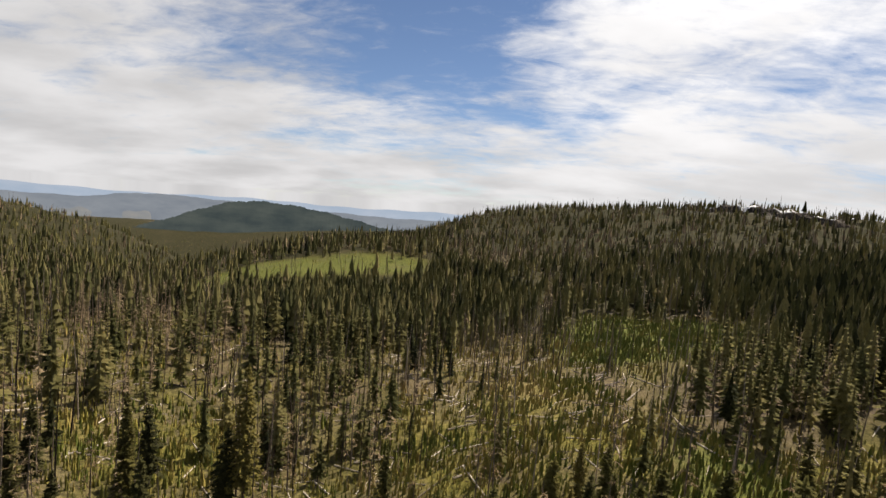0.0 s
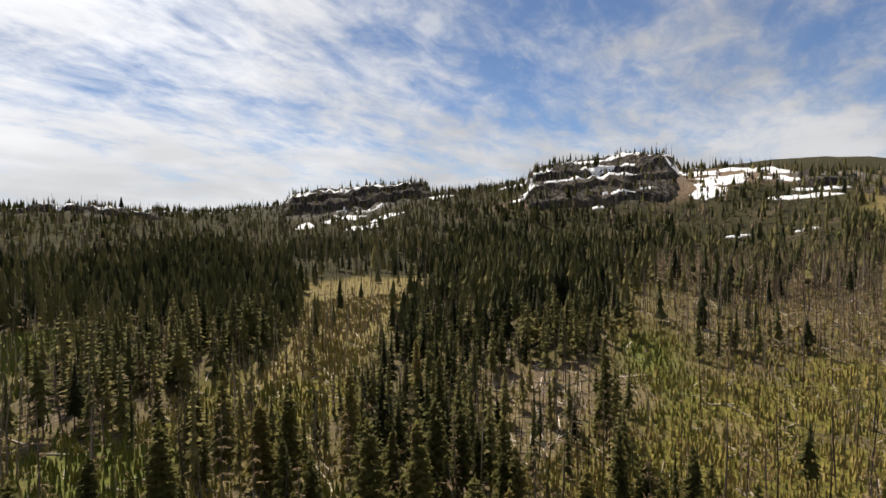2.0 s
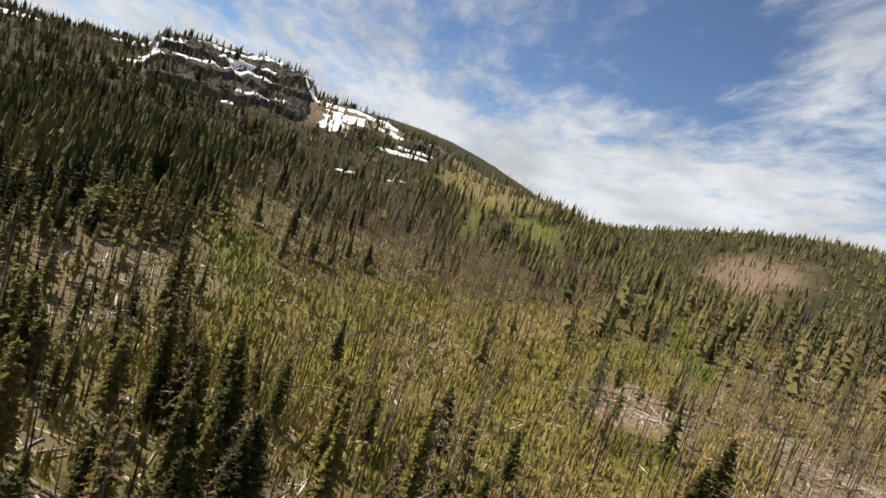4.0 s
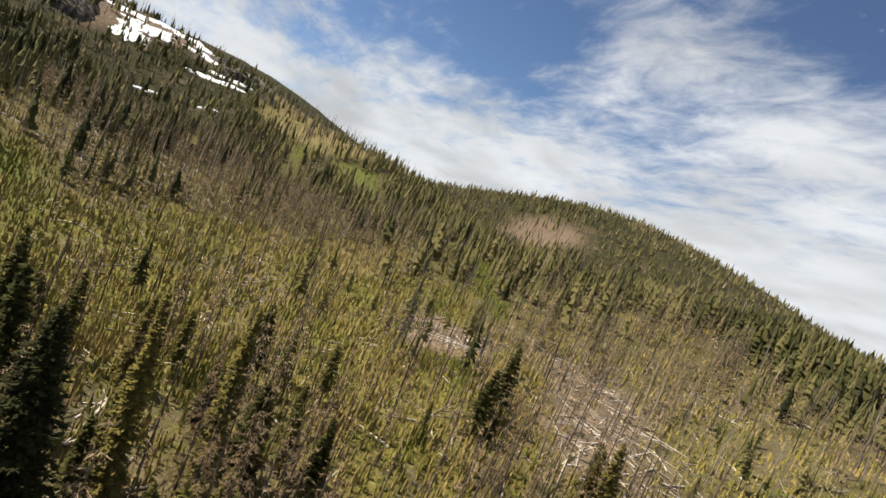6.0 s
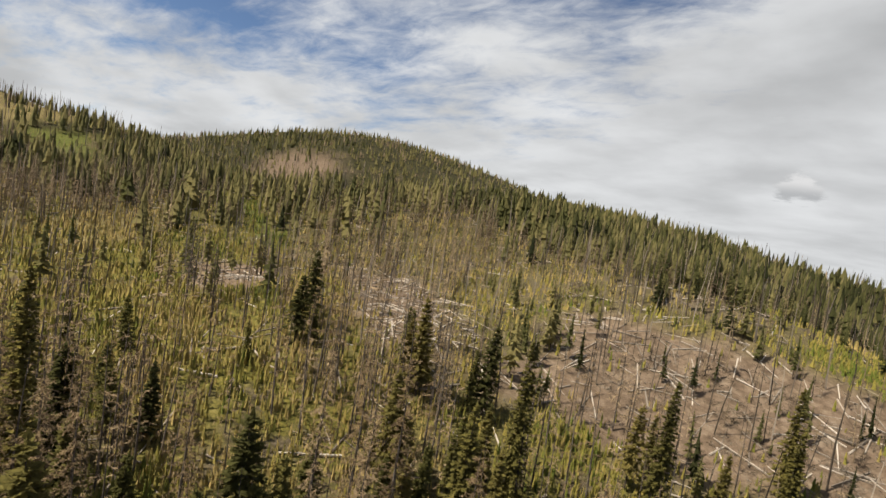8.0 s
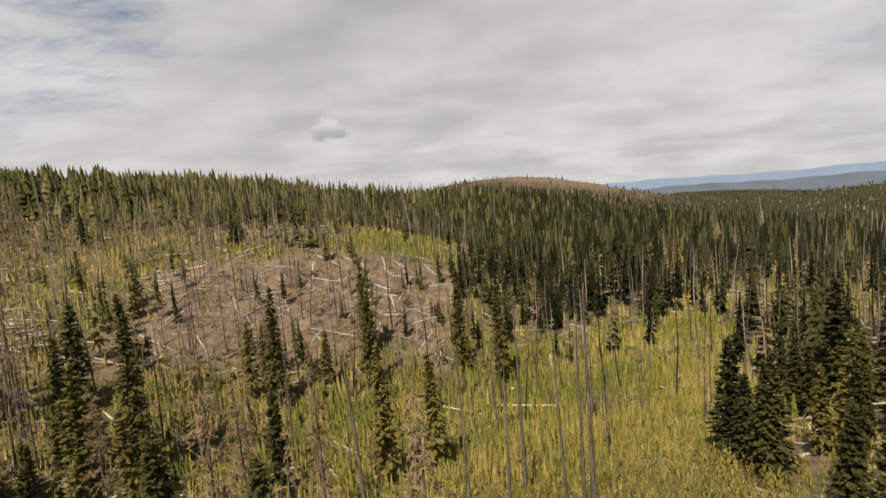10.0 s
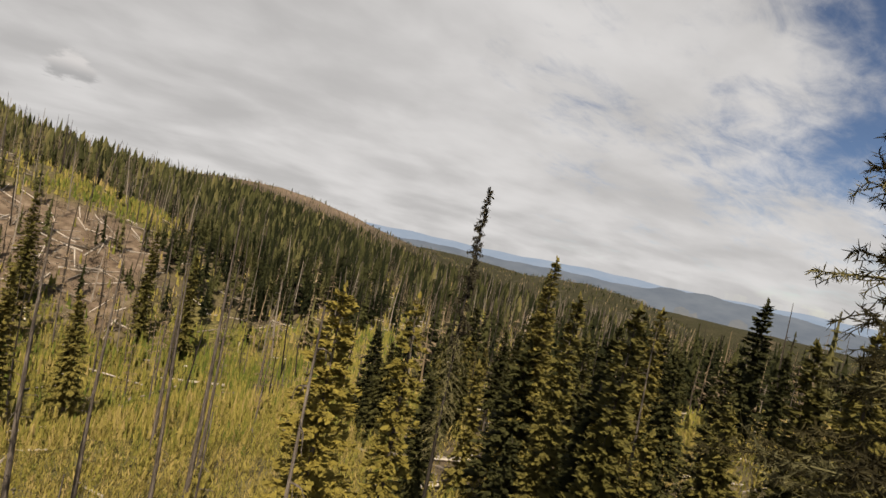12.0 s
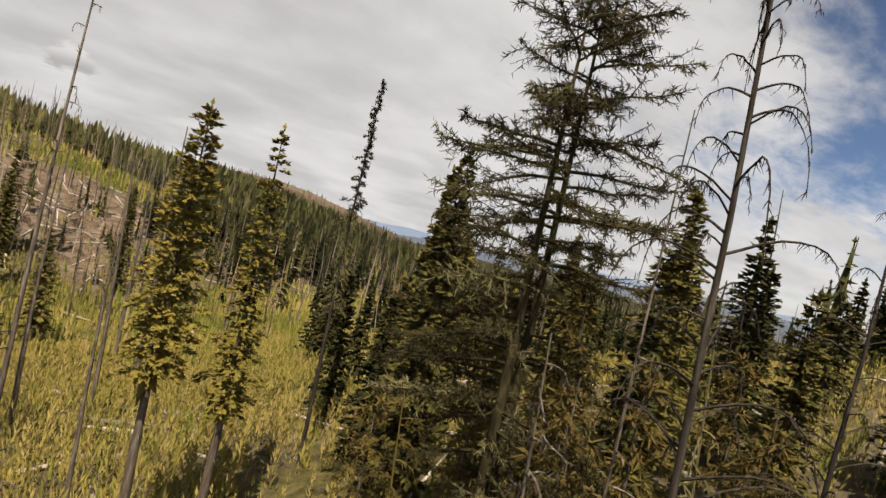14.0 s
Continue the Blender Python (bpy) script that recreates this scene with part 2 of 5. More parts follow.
THICKET = needles_single("dark_tangled_twigs", (0.062, 0.044, 0.013), (0.092, 0.067, 0.020), (0.13, 0.096, 0.030))
BACK_FAR, BACK_NEAR = material("far_range_haze_glow", 1.0), material("hazy_range_glow", 1.0)


# ---------------------------------------------------------------- the lie of the land
# rings of broad mounds and hollows: distance from the start, breadth, heights counter-clockwise from +y
BASE_LEVEL = -47.7
RINGS = [
    (0, 40, [12.0]),
    (45, 34, [-1.7, 6.5, 6.7, 12.9, -4.3, 0.4, 27]),
    (95, 44, [-3.5, 15.2, 30, -0.5, 15.4, -7.9, 3.4, 30, -1.2, 17.3, -3.9, 23]),
    (170, 66, [1.5, 28, 1.1, 15.8, 16.0, 8.1, -1.0, 49, -12.1, 13.2, 6.1, 7.5, 4.5, 31]),
    (290, 105, [-13.6, 26, 16.0, 17.9, 5.1, 7.3, 36, -18.6, 14.7, 51, 11.6, -6.2, 65, -8.8, 13.9, 21]),
    (470, 150, [-32, 92, -88, 80, 13.6, -19.6, 47, -42, 56, -23, 106, -101, 101, -5.7, -56, 46, 13.4, 35]),
    (720, 210, [59, 33, -87, 142, 37, -5.5, 48, -46, 94, -38, 76, -53, 67, -85, 123, 39, 76, -136, 111, -79]),
    (1050, 300, [64, -310, 394, -191, -111, -113, 136, -139, 64, -42, -1.8, 56, 104, 37, -37, 54, 13.3, 187, 19.1, 185]),
    (1550, 440, [179, 3.9, 19.8, -128, 302, -337, 298, -181, 253, -21, 33, 52, -52, 105, -155, 37, 13.2, -437]),
    (2300, 650, [29, -218, -34, -82, -170, -77, 92, -201, -28, 319, -156, 275, 170, 95, 145, -51]),
]
# single spurs: bearing, distance, breadth, height
SPURS = [(34.5, 1000, 75, 24), (27.0, 640, 50, 10)]
# what grows or lies where: kind, bearing, distance, half width in degrees, half depth in metres
PATCHES = [
    ("meadow", -171, 92, 5.4, 14),
    ("meadow", 170, 94, 4.6, 14),
    ("meadow", 169, 174, 4.4, 11),
    ("meadow", 151, 86, 21.6, 38),
    ("meadow", 137, 137, 3.7, 16),
    ("meadow", 167, 82, 13.8, 16),
    ("meadow", 147, 47, 22.1, 34),
    ("meadow", 122, 52, 11.0, 26),
    ("bare", -68, 638, 2.2, 25),
    ("bare", -132, 767, 3.7, 60),
    ("bare", -146, 619, 2.1, 30),
    ("bare", 122, 71, 2.3, 7),
    ("bare", 156, 1437, 8.9, 230),
    ("rock", -78, 689, 6.1, 60),
    ("rock", -51, 898, 7.4, 60),
    ("rock", -96, 690, 3.7, 30),
    ("rock", -25, 820, 4.3, 40),
    ("dense", -65, 400, 12.3, 90),
    ("dense", -130, 897, 6.2, 90),
    ("dense", -176, 196, 7.7, 26),
    ("dense", -161, 114, 2.7, 14),
    ("dense", 151, 418, 16.0, 170),
    ("dense", 109, 143, 6.9, 36),
    ("dense", 120, 125, 2.4, 10),
    ("dense", 43, 720, 8.6, 160),
    ("dense", -162, 309, 10.4, 90),
    ("dense", -152, 548, 12.5, 150),
]
# outlines of stands, clearings and deadfall on the map, in metres
STANDS = [
    ("snags", [(600, -92), (1589, -446), (517, -247), (437, -133), (517, -85)]),
    ("brown", [(463, 77), (417, -129), (318, -170), (182, -110), (194, -62), (153, -8), (186, 23)]),
    ("brown", [(157, -148), (135, -241), (-2, -182), (29, -165), (77, -157), (108, -135)]),
    ("brown", [(210, 40), (498, -42), (410, -125), (199, -66), (128, -40), (113, 12)]),
    ("brown", [(90, -33), (72, -49), (48, -39), (52, -23)]),
    ("meadow", [(-202, 296), (-237, 438), (-182, 444), (-138, 457), (-99, 459), (-55, 466), (-48, 418), (-83, 391), (-140, 374), (-180, 355), (-193, 287)]),
    ("meadow", [(27, 240), (61, 269), (99, 272), (126, 257), (135, 247), (92, 207), (53, 180), (29, 172)]),
    ("dense", [(-154, 359), (1, 417), (31, 326), (19, 244), (-7, 242), (-35, 196), (-48, 167), (-76, 180), (-132, 293)]),
    ("dense", [(169, 396), (500, 630), (135, 162), (101, 133), (74, 132), (76, 165), (104, 205), (160, 279)]),
    ("snags", [(-34, 171), (34, 291), (37, 198), (18, 138), (-11, 133), (-28, 141)]),
    ("logs", [(21, 134), (36, 152), (45, 137), (37, 120), (24, 120)]),
    ("meadow", [(40, 113), (53, 113), (59, 106), (51, 94), (34, 91)]),
    ("young", [(-20, 132), (17, 123), (16, 93), (-13, 95)]),
    ("young", [(64, 111), (115, 136), (89, 103), (55, 94)]),
    ("young", [(-81, 94), (-58, 119), (-43, 90), (-63, 73)]),
    ("brown", [(144, 693), (107, 499), (1, 445), (-54, 499)]),
    ("brown", [(-161, 185), (-174, 242), (-70, 157), (-61, 126), (-92, 105)]),
    ("meadow", [(38, 258), (51, 294), (76, 289), (108, 246), (131, 242), (102, 208), (64, 172), (37, 166), (25, 193)]),
    ("meadow", [(47, 113), (54, 108), (62, 97), (50, 82), (35, 92)]),
    ("young", [(90, 117), (116, 117), (139, 114), (139, 101), (101, 89), (76, 94)]),
    ("straw", [(265, 239), (314, 180), (261, 149), (195, 137), (152, 110), (134, 120), (130, 132), (197, 185)]),
    ("snags", [(309, 332), (426, 235), (327, 180), (244, 250)]),
    ("dense", [(-18, 358), (10, 350), (17, 287), (4, 247), (-13, 263)]),
    ("dense", [(156, 357), (272, 279), (236, 217), (146, 148), (109, 120), (76, 119), (53, 118), (50, 142), (74, 167), (107, 197)]),
    ("dense", [(590, 328), (587, 139), (295, 68), (221, 63), (177, 77), (107, 62), (108, 71), (129, 89), (186, 120), (317, 174)]),
    ("logs", [(149, 70), (170, 38), (151, 33), (130, 44), (132, 59)]),
    ("young", [(5, 162), (27, 155), (44, 125), (35, 92), (-1, 124)]),
    ("straw", [(253, 251), (300, 234), (282, 184), (183, 143), (145, 113), (129, 118), (95, 113), (90, 118), (111, 128), (155, 157), (215, 214)]),
    ("meadow", [(52, 112), (58, 105), (62, 96), (52, 81), (44, 96)]),
    ("young", [(84, 112), (101, 104), (80, 79), (69, 89)]),
    ("dense", [(176, 137), (377, 214), (521, 213), (540, 109), (524, 52), (253, 50), (200, 48), (172, 33), (154, 47), (148, 67), (110, 53), (74, 41), (68, 52), (85, 78), (109, 96), (138, 99)]),
    ("logs", [(149, 72), (162, 23), (149, 16), (127, 41), (128, 61)]),
    ("logs", [(114, 55), (124, 43), (111, 33), (100, 42)]),
    ("meadow", [(192, 37), (202, 22), (176, 16), (163, 24), (164, 31)]),
    ("meadow", [(460, -107), (451, -124), (338, -94), (353, -86)]),
    ("snags", [(238, 47), (261, -22), (206, -15), (190, 17), (201, 37)]),
    ("young", [(170, 15), (199, -18), (198, -57), (112, -34), (86, 25), (107, 32)]),
    ("dense", [(114, 76), (129, 77), (122, 61), (97, 43), (84, 40), (73, 46)]),
    ("dense", [(412, 223), (541, 189), (554, 19), (463, 77), (206, 46), (170, 46), (168, 60), (155, 73), (146, 92), (201, 123)]),
    ("logs", [(147, 67), (165, 59), (167, 26), (147, 24), (121, 44), (117, 50)]),
    ("logs", [(67, 36), (70, 29), (65, 18), (59, 16), (53, 25)]),
    ("meadow", [(196, 38), (207, 21), (157, 10), (148, 18), (165, 29)]),
    ("young", [(123, 15), (152, -9), (191, -62), (179, -108), (163, -143), (124, -115), (133, -86), (93, -63), (83, -80), (81, -40), (75, -7), (95, 0)]),
    ("bare", [(124, -78), (132, -101), (118, -110), (97, -91), (99, -78), (110, -74)]),
    ("snags", [(217, 30), (302, -52), (219, -28), (196, 17)]),
    ("logs", [(161, -31), (169, -51), (136, -50), (121, -31)]),
    ("meadow", [(433, -132), (437, -191), (336, -151), (366, -141)]),
    ("meadow", [(276, -172), (265, -181), (176, -152), (138, -129), (169, -130)]),
    ("bare", [(544, -405), (626, -502), (524, -503), (456, -447), (489, -417)]),
    ("young", [(123, -39), (177, -103), (97, -71), (118, -123), (76, -95), (54, -84), (60, -38), (82, -37)]),
    ("straw", [(200, -73), (210, -116), (177, -103), (162, -67)]),
    ("bare", [(120, -135), (86, -140), (68, -127), (54, -92), (54, -81), (70, -90)]),
    ("bare", [(143, -90), (131, -114), (108, -107), (110, -88), (122, -80)]),
    ("logs", [(78, -107), (67, -123), (50, -109), (40, -91), (49, -83), (62, -87)]),
    ("bare", [(40, -102), (31, -118), (36, -145), (26, -156), (20, -139), (-4, -164), (-8, -139), (17, -105), (25, -106)]),
    ("young", [(51, -29), (97, -46), (96, -65), (69, -76), (49, -75), (38, -80), (28, -83)]),
    ("bare", [(40, -147), (13, -150), (-11, -156), (-38, -161), (-55, -150), (-37, -122), (-32, -98), (-21, -119), (-7, -106), (14, -99), (25, -99), (34, -89), (39, -95), (33, -124)]),
    ("meadow", [(-11, -159), (-31, -184), (-117, -301), (-75, -204), (-16, -152)]),
    ("young", [(21, -85), (10, -92), (-10, -94), (-8, -73), (16, -67)]),
    ("brown", [(147, -139), (74, -157), (28, -63), (53, -50)]),
    ("young", [(-37, -95), (-69, -90), (-89, -86), (-74, -60), (-53, -35), (-44, -26), (-4, -62), (-26, -87)]),
    ("young", [(-80, -96), (-100, -113), (-109, -110), (-92, -88)]),
    ("young", [(-11, -83), (-35, -97), (-54, -95), (-103, -113), (-76, -71), (-41, -28), (-13, -53)]),
    ("meadow", [(-118, -46), (-132, -40), (-110, -28), (-99, -34)]),
    ("meadow", [(-72, -18), (-77, -12), (-63, -4), (-57, -8)]),
    ("young", [(-18, -94), (-46, -101), (-76, -89), (-45, -22), (-37, -9), (-25, -22), (-21, -39)]),
    ("dense", [(-103, -314), (-248, -361), (-103, -136), (-54, -101), (-40, -110), (-46, -149)]),
    ("brown", [(-230, -104), (-2542, -603), (-131, -46)]),
    ("bare", [(600, 78), (640, 10), (650, -58), (735, -62), (745, 10), (712, 92)]),
    ("shade", [(-109, -114), (-84, -69), (-69, -48), (-49, -23), (-50, -12), (-57, -6), (-130, -44), (-131, -83)]),
    ("logs", [(-62, -38), (-50, -24), (-52, -13), (-66, -14), (-78, -30), (-76, -46)]),
    ("straw", [(600, -92), (1589, -446), (517, -247), (437, -133), (517, -85)]),
]
# basalt cliffs: bearing, half width, (distance, height) of each ledge, distance of the back
CLIFFS = [
    (-76.8, 7.6, ((614, 8), (643, 6), (668, 8)), 800),
    (-51.3, 8.0, ((880, 13), (905, 9)), 1010),
    (-96.4, 2.2, ((628, 9),), 690),
    (-100.0, 1.0, ((592, 8),), 640),
    (-26.8, 6.0, ((790, 7),), 860),
]
# old snow: bearing, distance, half breadth, half depth
PEAK_SNOW = [
    (-77.4, 715, 58, 8), (-81.5, 712, 24, 7), (-76.7, 676, 20, 6), (-79.4, 680, 13, 5), (-75.2, 654, 39, 5), (-78.8, 655, 23, 4), (-70.1, 674, 16, 7), (-68.9, 652, 19, 7),
    (-78.6, 622, 15, 5), (-76.8, 604, 7, 4), (-81.5, 628, 7, 4), (-85.9, 697, 34, 15), (-88.2, 657, 28, 20), (-87.1, 625, 17, 16), (-90.7, 705, 34, 15), (-92.0, 700, 20, 22),
    (-95.7, 620, 22, 6), (-97.0, 618, 13, 5), (-94.7, 600, 26, 8), (-95.1, 515, 9, 3), (-89.7, 521, 10, 3), (-93.1, 657, 16, 9), (-71.6, 688, 7, 11), (-68.0, 746, 18, 15),
]
RIM_SNOW = [
    (-45.7, 808, 14, 15), (-50.5, 826, 20, 14), (-51.7, 752, 25, 16), (-54.4, 786, 26, 14), (-52.8, 860, 25, 7), (-49.2, 868, 12, 7), (-45.3, 924, 22, 10), (-50.0, 926, 37, 7),
    (-55.0, 920, 40, 7), (-60.1, 842, 20, 20), (-48.2, 810, 12, 8), (-24.6, 800, 14, 4), (-28.1, 805, 18, 4), (-30.6, 812, 12, 4),
]
rng = np.random.default_rng(7)


def level(x, y):
    z = np.full_like(x, BASE_LEVEL)
    for r, s, heights in RINGS:
        n = len(heights)
        for k, h in enumerate(heights):
            a = 2 * math.pi * (k + 0.5 * (n % 4 == 0)) / n
            z += h * np.exp(-((x + r * math.sin(a)) ** 2 + (y - r * math.cos(a)) ** 2) / (2 * s * s))
    for b, r, s, h in SPURS:
        a = radians(b)
        z += h * np.exp(-((x + r * math.sin(a)) ** 2 + (y - r * math.cos(a)) ** 2) / (2 * s * s))
    r = np.hypot(x, y)
    far = np.clip((r - 2600) / 1200, 0, 1)
    return z * (1 - far) + far * -170.0


def ripple(x, y, scale, seed):
    """Smooth unevenness between -1 and 1, from a few crossing waves."""
    g = np.random.default_rng(seed)
    v = np.zeros_like(x)
    for i in range(6):
        a, p, k = g.uniform(0, 6.28), g.uniform(0, 6.28), g.uniform(0.6, 1.6) / scale
        v += np.sin((x * math.cos(a) + y * math.sin(a)) * k * 6.28 + p + 1.3 * np.sin((y * math.cos(a) - x * math.sin(a)) * k * 3.1 + p * 2))
    return v / 4.0


def ground_z(x, y):
    x, y = np.asarray(x, float), np.asarray(y, float)
    r = np.hypot(x, y)
    steps = patch_weight("rock", x, y)
    z = level(x, y) + ripple(x, y, 30, 5) * 0.7 + ripple(x, y, 9, 6) * 0.22 + ripple(x, y, 110, 8) * np.clip((r - 200) / 400, 0, 1) * 2.5
    return z + steps * (ripple(x, y, 26, 9) * 4 + ripple(x, y, 70, 10) * 4)


def cliff_rise(x, y):
    """How far the basalt ledges stand above the slope: step after step up the hill."""
    b, r = np.degrees(np.arctan2(-x, y)), np.hypot(x, y)
    rag = 11 * ripple(x, y, 40, 81) + 4 * ripple(x, y, 13, 82)
    rise = np.zeros_like(r)
    for centre, half, steps, back in CLIFFS:
        ends = np.clip((half - np.abs(b - centre) + 0.35 * ripple(x, y, 40, 83)) / 1.1, 0, 1)
        up = sum(h * np.clip((r + rag - at) / 3.0, 0, 1) for at, h in steps)
        rise = np.maximum(rise, ends * up * np.clip((back - r) / 70.0, 0, 1))
    return rise


def surface_z(x, y):
    return ground_z(x, y) + cliff_rise(np.asarray(x, float), np.asarray(y, float))


def patch_weight(kind, x, y, soft=0.45):
    b, r = np.degrees(np.arctan2(-x, y)), np.hypot(x, y)
    w = np.zeros_like(r)
    edge = ripple(x, y, 0.12 * 100, 21) * 0.22 + ripple(x, y, 45, 22) * 0.18
    for k, pb, pr, db, dr in PATCHES:
        if k != kind:
            continue
        d = np.hypot(((b - pb + 180) % 360 - 180) / db, (r - pr) / dr) + edge
        w = np.maximum(w, np.clip((1 + soft - d) / (2 * soft), 0, 1))
    fringe = 1.5 + 0.018 * r
    for k, ring in STANDS:
        if k == kind:
            w = np.maximum(w, np.clip(0.5 + (inside_by(ring, x, y) + edge * 9) / (2 * fringe), 0, 1))
    return w


def inside_by(ring, x, y):
    """How far a place lies within an outline; below zero outside it."""
    d, odd = np.full_like(x, 1e9), np.zeros(x.shape, bool)
    for (ax, ay), (bx, by) in zip(ring, ring[1:] + ring[:1]):
        ex, ey = bx - ax, by - ay
        u = np.clip(((x - ax) * ex + (y - ay) * ey) / (ex * ex + ey * ey + 1e-9), 0, 1)
        d = np.minimum(d, np.hypot(x - ax - u * ex, y - ay - u * ey))
        if ay != by:
            odd ^= ((ay > y) != (by > y)) & (x < ax + ex * (y - ay) / ey)
    return np.where(odd, d, -d)


def old_burn(x, y):
    """1 in the old burn west of the way, where young growth stands almost alone."""
    return np.clip((56 - np.hypot(x + 36, y + 6)) / 10, 0, 1)


def link_mesh(name, verts, faces, mats, smooth=False):
    me = bpy.data.meshes.new(name)
    faces = np.asarray(faces, np.int32)
    n, k = faces.shape
    me.vertices.add(len(verts))
    me.vertices.foreach_set("co", np.asarray(verts, np.float32).ravel())
    me.loops.add(n * k)
    me.loops.foreach_set("vertex_index", faces.ravel())
    me.polygons.add(n)
    me.polygons.foreach_set("loop_start", np.arange(n, dtype=np.int32) * k)
    me.polygons.foreach_set("use_smooth", np.full(n, smooth))
    me.materials.append(mats)
    me.update()
    me.validate()
    return me


def point_value(me, name, values):
    a = me.attributes.new(name, "FLOAT", "POINT")
    a.data.foreach_set("value", np.asarray(values, np.float32))


def build_ground():
    nb = 352
    radii = [0.0]
    step = 1.6
    while radii[-1] < 4700:
        radii.append(radii[-1] + step)
        step = min(max(1.6, radii[-1] * 0.021), 60)
    radii = np.array(radii[1:])
    ang = np.arange(nb) * 2 * np.pi / nb
    R, A = np.meshgrid(radii, ang, indexing="ij")
    x, y = (-R * np.sin(A)).ravel(), (R * np.cos(A)).ravel()
    x, y = np.append(x, 0.0), np.append(y, 0.0)
    z = ground_z(x, y)
    i, j = np.meshgrid(np.arange(len(radii) - 1), np.arange(nb), indexing="ij")
    a, b = i * nb + j, i * nb + (j + 1) % nb
    quads = np.stack([a, b, b + nb, a + nb], -1).reshape(-1, 4)
    centre = len(x) - 1
    j = np.arange(0, nb, 2)
    cap = np.stack([np.full(nb // 2, centre), j, (j + 1) % nb, (j + 2) % nb], -1)
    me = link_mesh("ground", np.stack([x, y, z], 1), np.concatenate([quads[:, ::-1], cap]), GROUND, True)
    me.flip_normals() if me.polygons[0].normal.z < 0 else None
    green = np.maximum.reduce([patch_weight(k, x, y) for k in ("meadow", "young", "straw")])
    green = np.maximum(green, 0.4 * (np.hypot(x, y) < 260) * (1 - patch_weight("dense", x, y)))
    # less green in the old burn: shade under its saplings put into the colour
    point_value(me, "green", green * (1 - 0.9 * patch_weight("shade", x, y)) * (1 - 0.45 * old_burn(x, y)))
    dry = np.maximum(patch_weight("straw", x, y), 0.7 * patch_weight("snags", x, y))
    point_value(me, "straw", np.clip(dry + 0.45 * ripple(x, y, 42, 75), 0, 1))
    point_value(me, "bare", np.maximum(np.maximum(patch_weight("bare", x, y), 0.45 * patch_weight("logs", x, y)), 0.6 * np.clip(ripple(x, y, 50, 31) - 0.55, 0, 1)))
    # floor colour darkens with distance; the shade stand has its shade painted in
    point_value(me, "dark_floor", np.maximum(0.7 * patch_weight("shade", x, y), np.clip((np.hypot(x, y) - 180) / 160, 0, 1)))
    point_value(me, "rock", patch_weight("rock", x, y))
    point_value(me, "lush", 0.7 * patch_weight("meadow", x, y) * np.clip(np.maximum(x - 20, y - 60) / 30, 0, 1))
    ob = new("ground", me)
    return tagged(ob, "uneven mountain ground of soil, grass, rock and old snow", "ground", kind="structure")


ground = build_ground()


def rock_material():
    m = material("dark_basalt", 0.95)
    n = Nodes(m)
    pillar = n.noise(0.22, 9, 0.7, (1, 1, 0.25))
    col = n.ramp(pillar, (0.34, (0.016, 0.014, 0.013)), (0.5, (0.050, 0.044, 0.039)), (0.68, (0.19, 0.165, 0.138)))
    n.colour(n.mix(n.range(n.noise(0.03, 4), 0.5, 0.7, 0, 0.6), col, (0.15, 0.12, 0.085)))
    n.bump(pillar, 1.2, 1.0)
    return m


def snow_material():
    m = material("old_snow", 0.6)
    n = Nodes(m)
    n.colour(n.ramp(n.noise(0.25, 6, 0.6), (0.25, (0.60, 0.59, 0.58)), (0.6, (0.84, 0.84, 0.85))))
    n.bump(n.noise(0.4, 5), 0.5, 0.5)
    return m


ROCK, SNOW = rock_material(), snow_material()


def build_cliff(centre, half, steps, back):
    """A finely cut sheet over one cliff, in cells of a few metres."""
    r0, r1 = steps[0][0] - 14, min(back - 5, steps[-1][0] + 70)
    nr, nb = int((r1 - r0) / 1.6), int(radians(2 * half + 1) * r0 / 2.6)
    R, A = np.meshgrid(np.linspace(r0, r1, nr), np.radians(np.linspace(centre - half - 0.5, centre + half + 0.5, nb)), indexing="ij")
    x, y = (-R * np.sin(A)).ravel(), (R * np.cos(A)).ravel()
    rise = cliff_rise(x, y)
    z = ground_z(x, y) + rise + np.where(rise > 0.5, 0.9 * ripple(x, y, 7, 84) + 0.5 * ripple(x, y, 4, 85), 0) - np.where(rise < 0.5, 1.2, 0)
    i, j = np.meshgrid(np.arange(nr - 1), np.arange(nb - 1), indexing="ij")
    a = (i * nb + j).ravel()
    me = link_mesh("rock_cliff", np.stack([x, y, z], 1), np.stack([a, a + 1, a + nb + 1, a + nb], 1), ROCK)
    return tagged(new("rock_cliff", me), "dark stepped basalt cliff on the mountain side", "cliff", kind="structure")


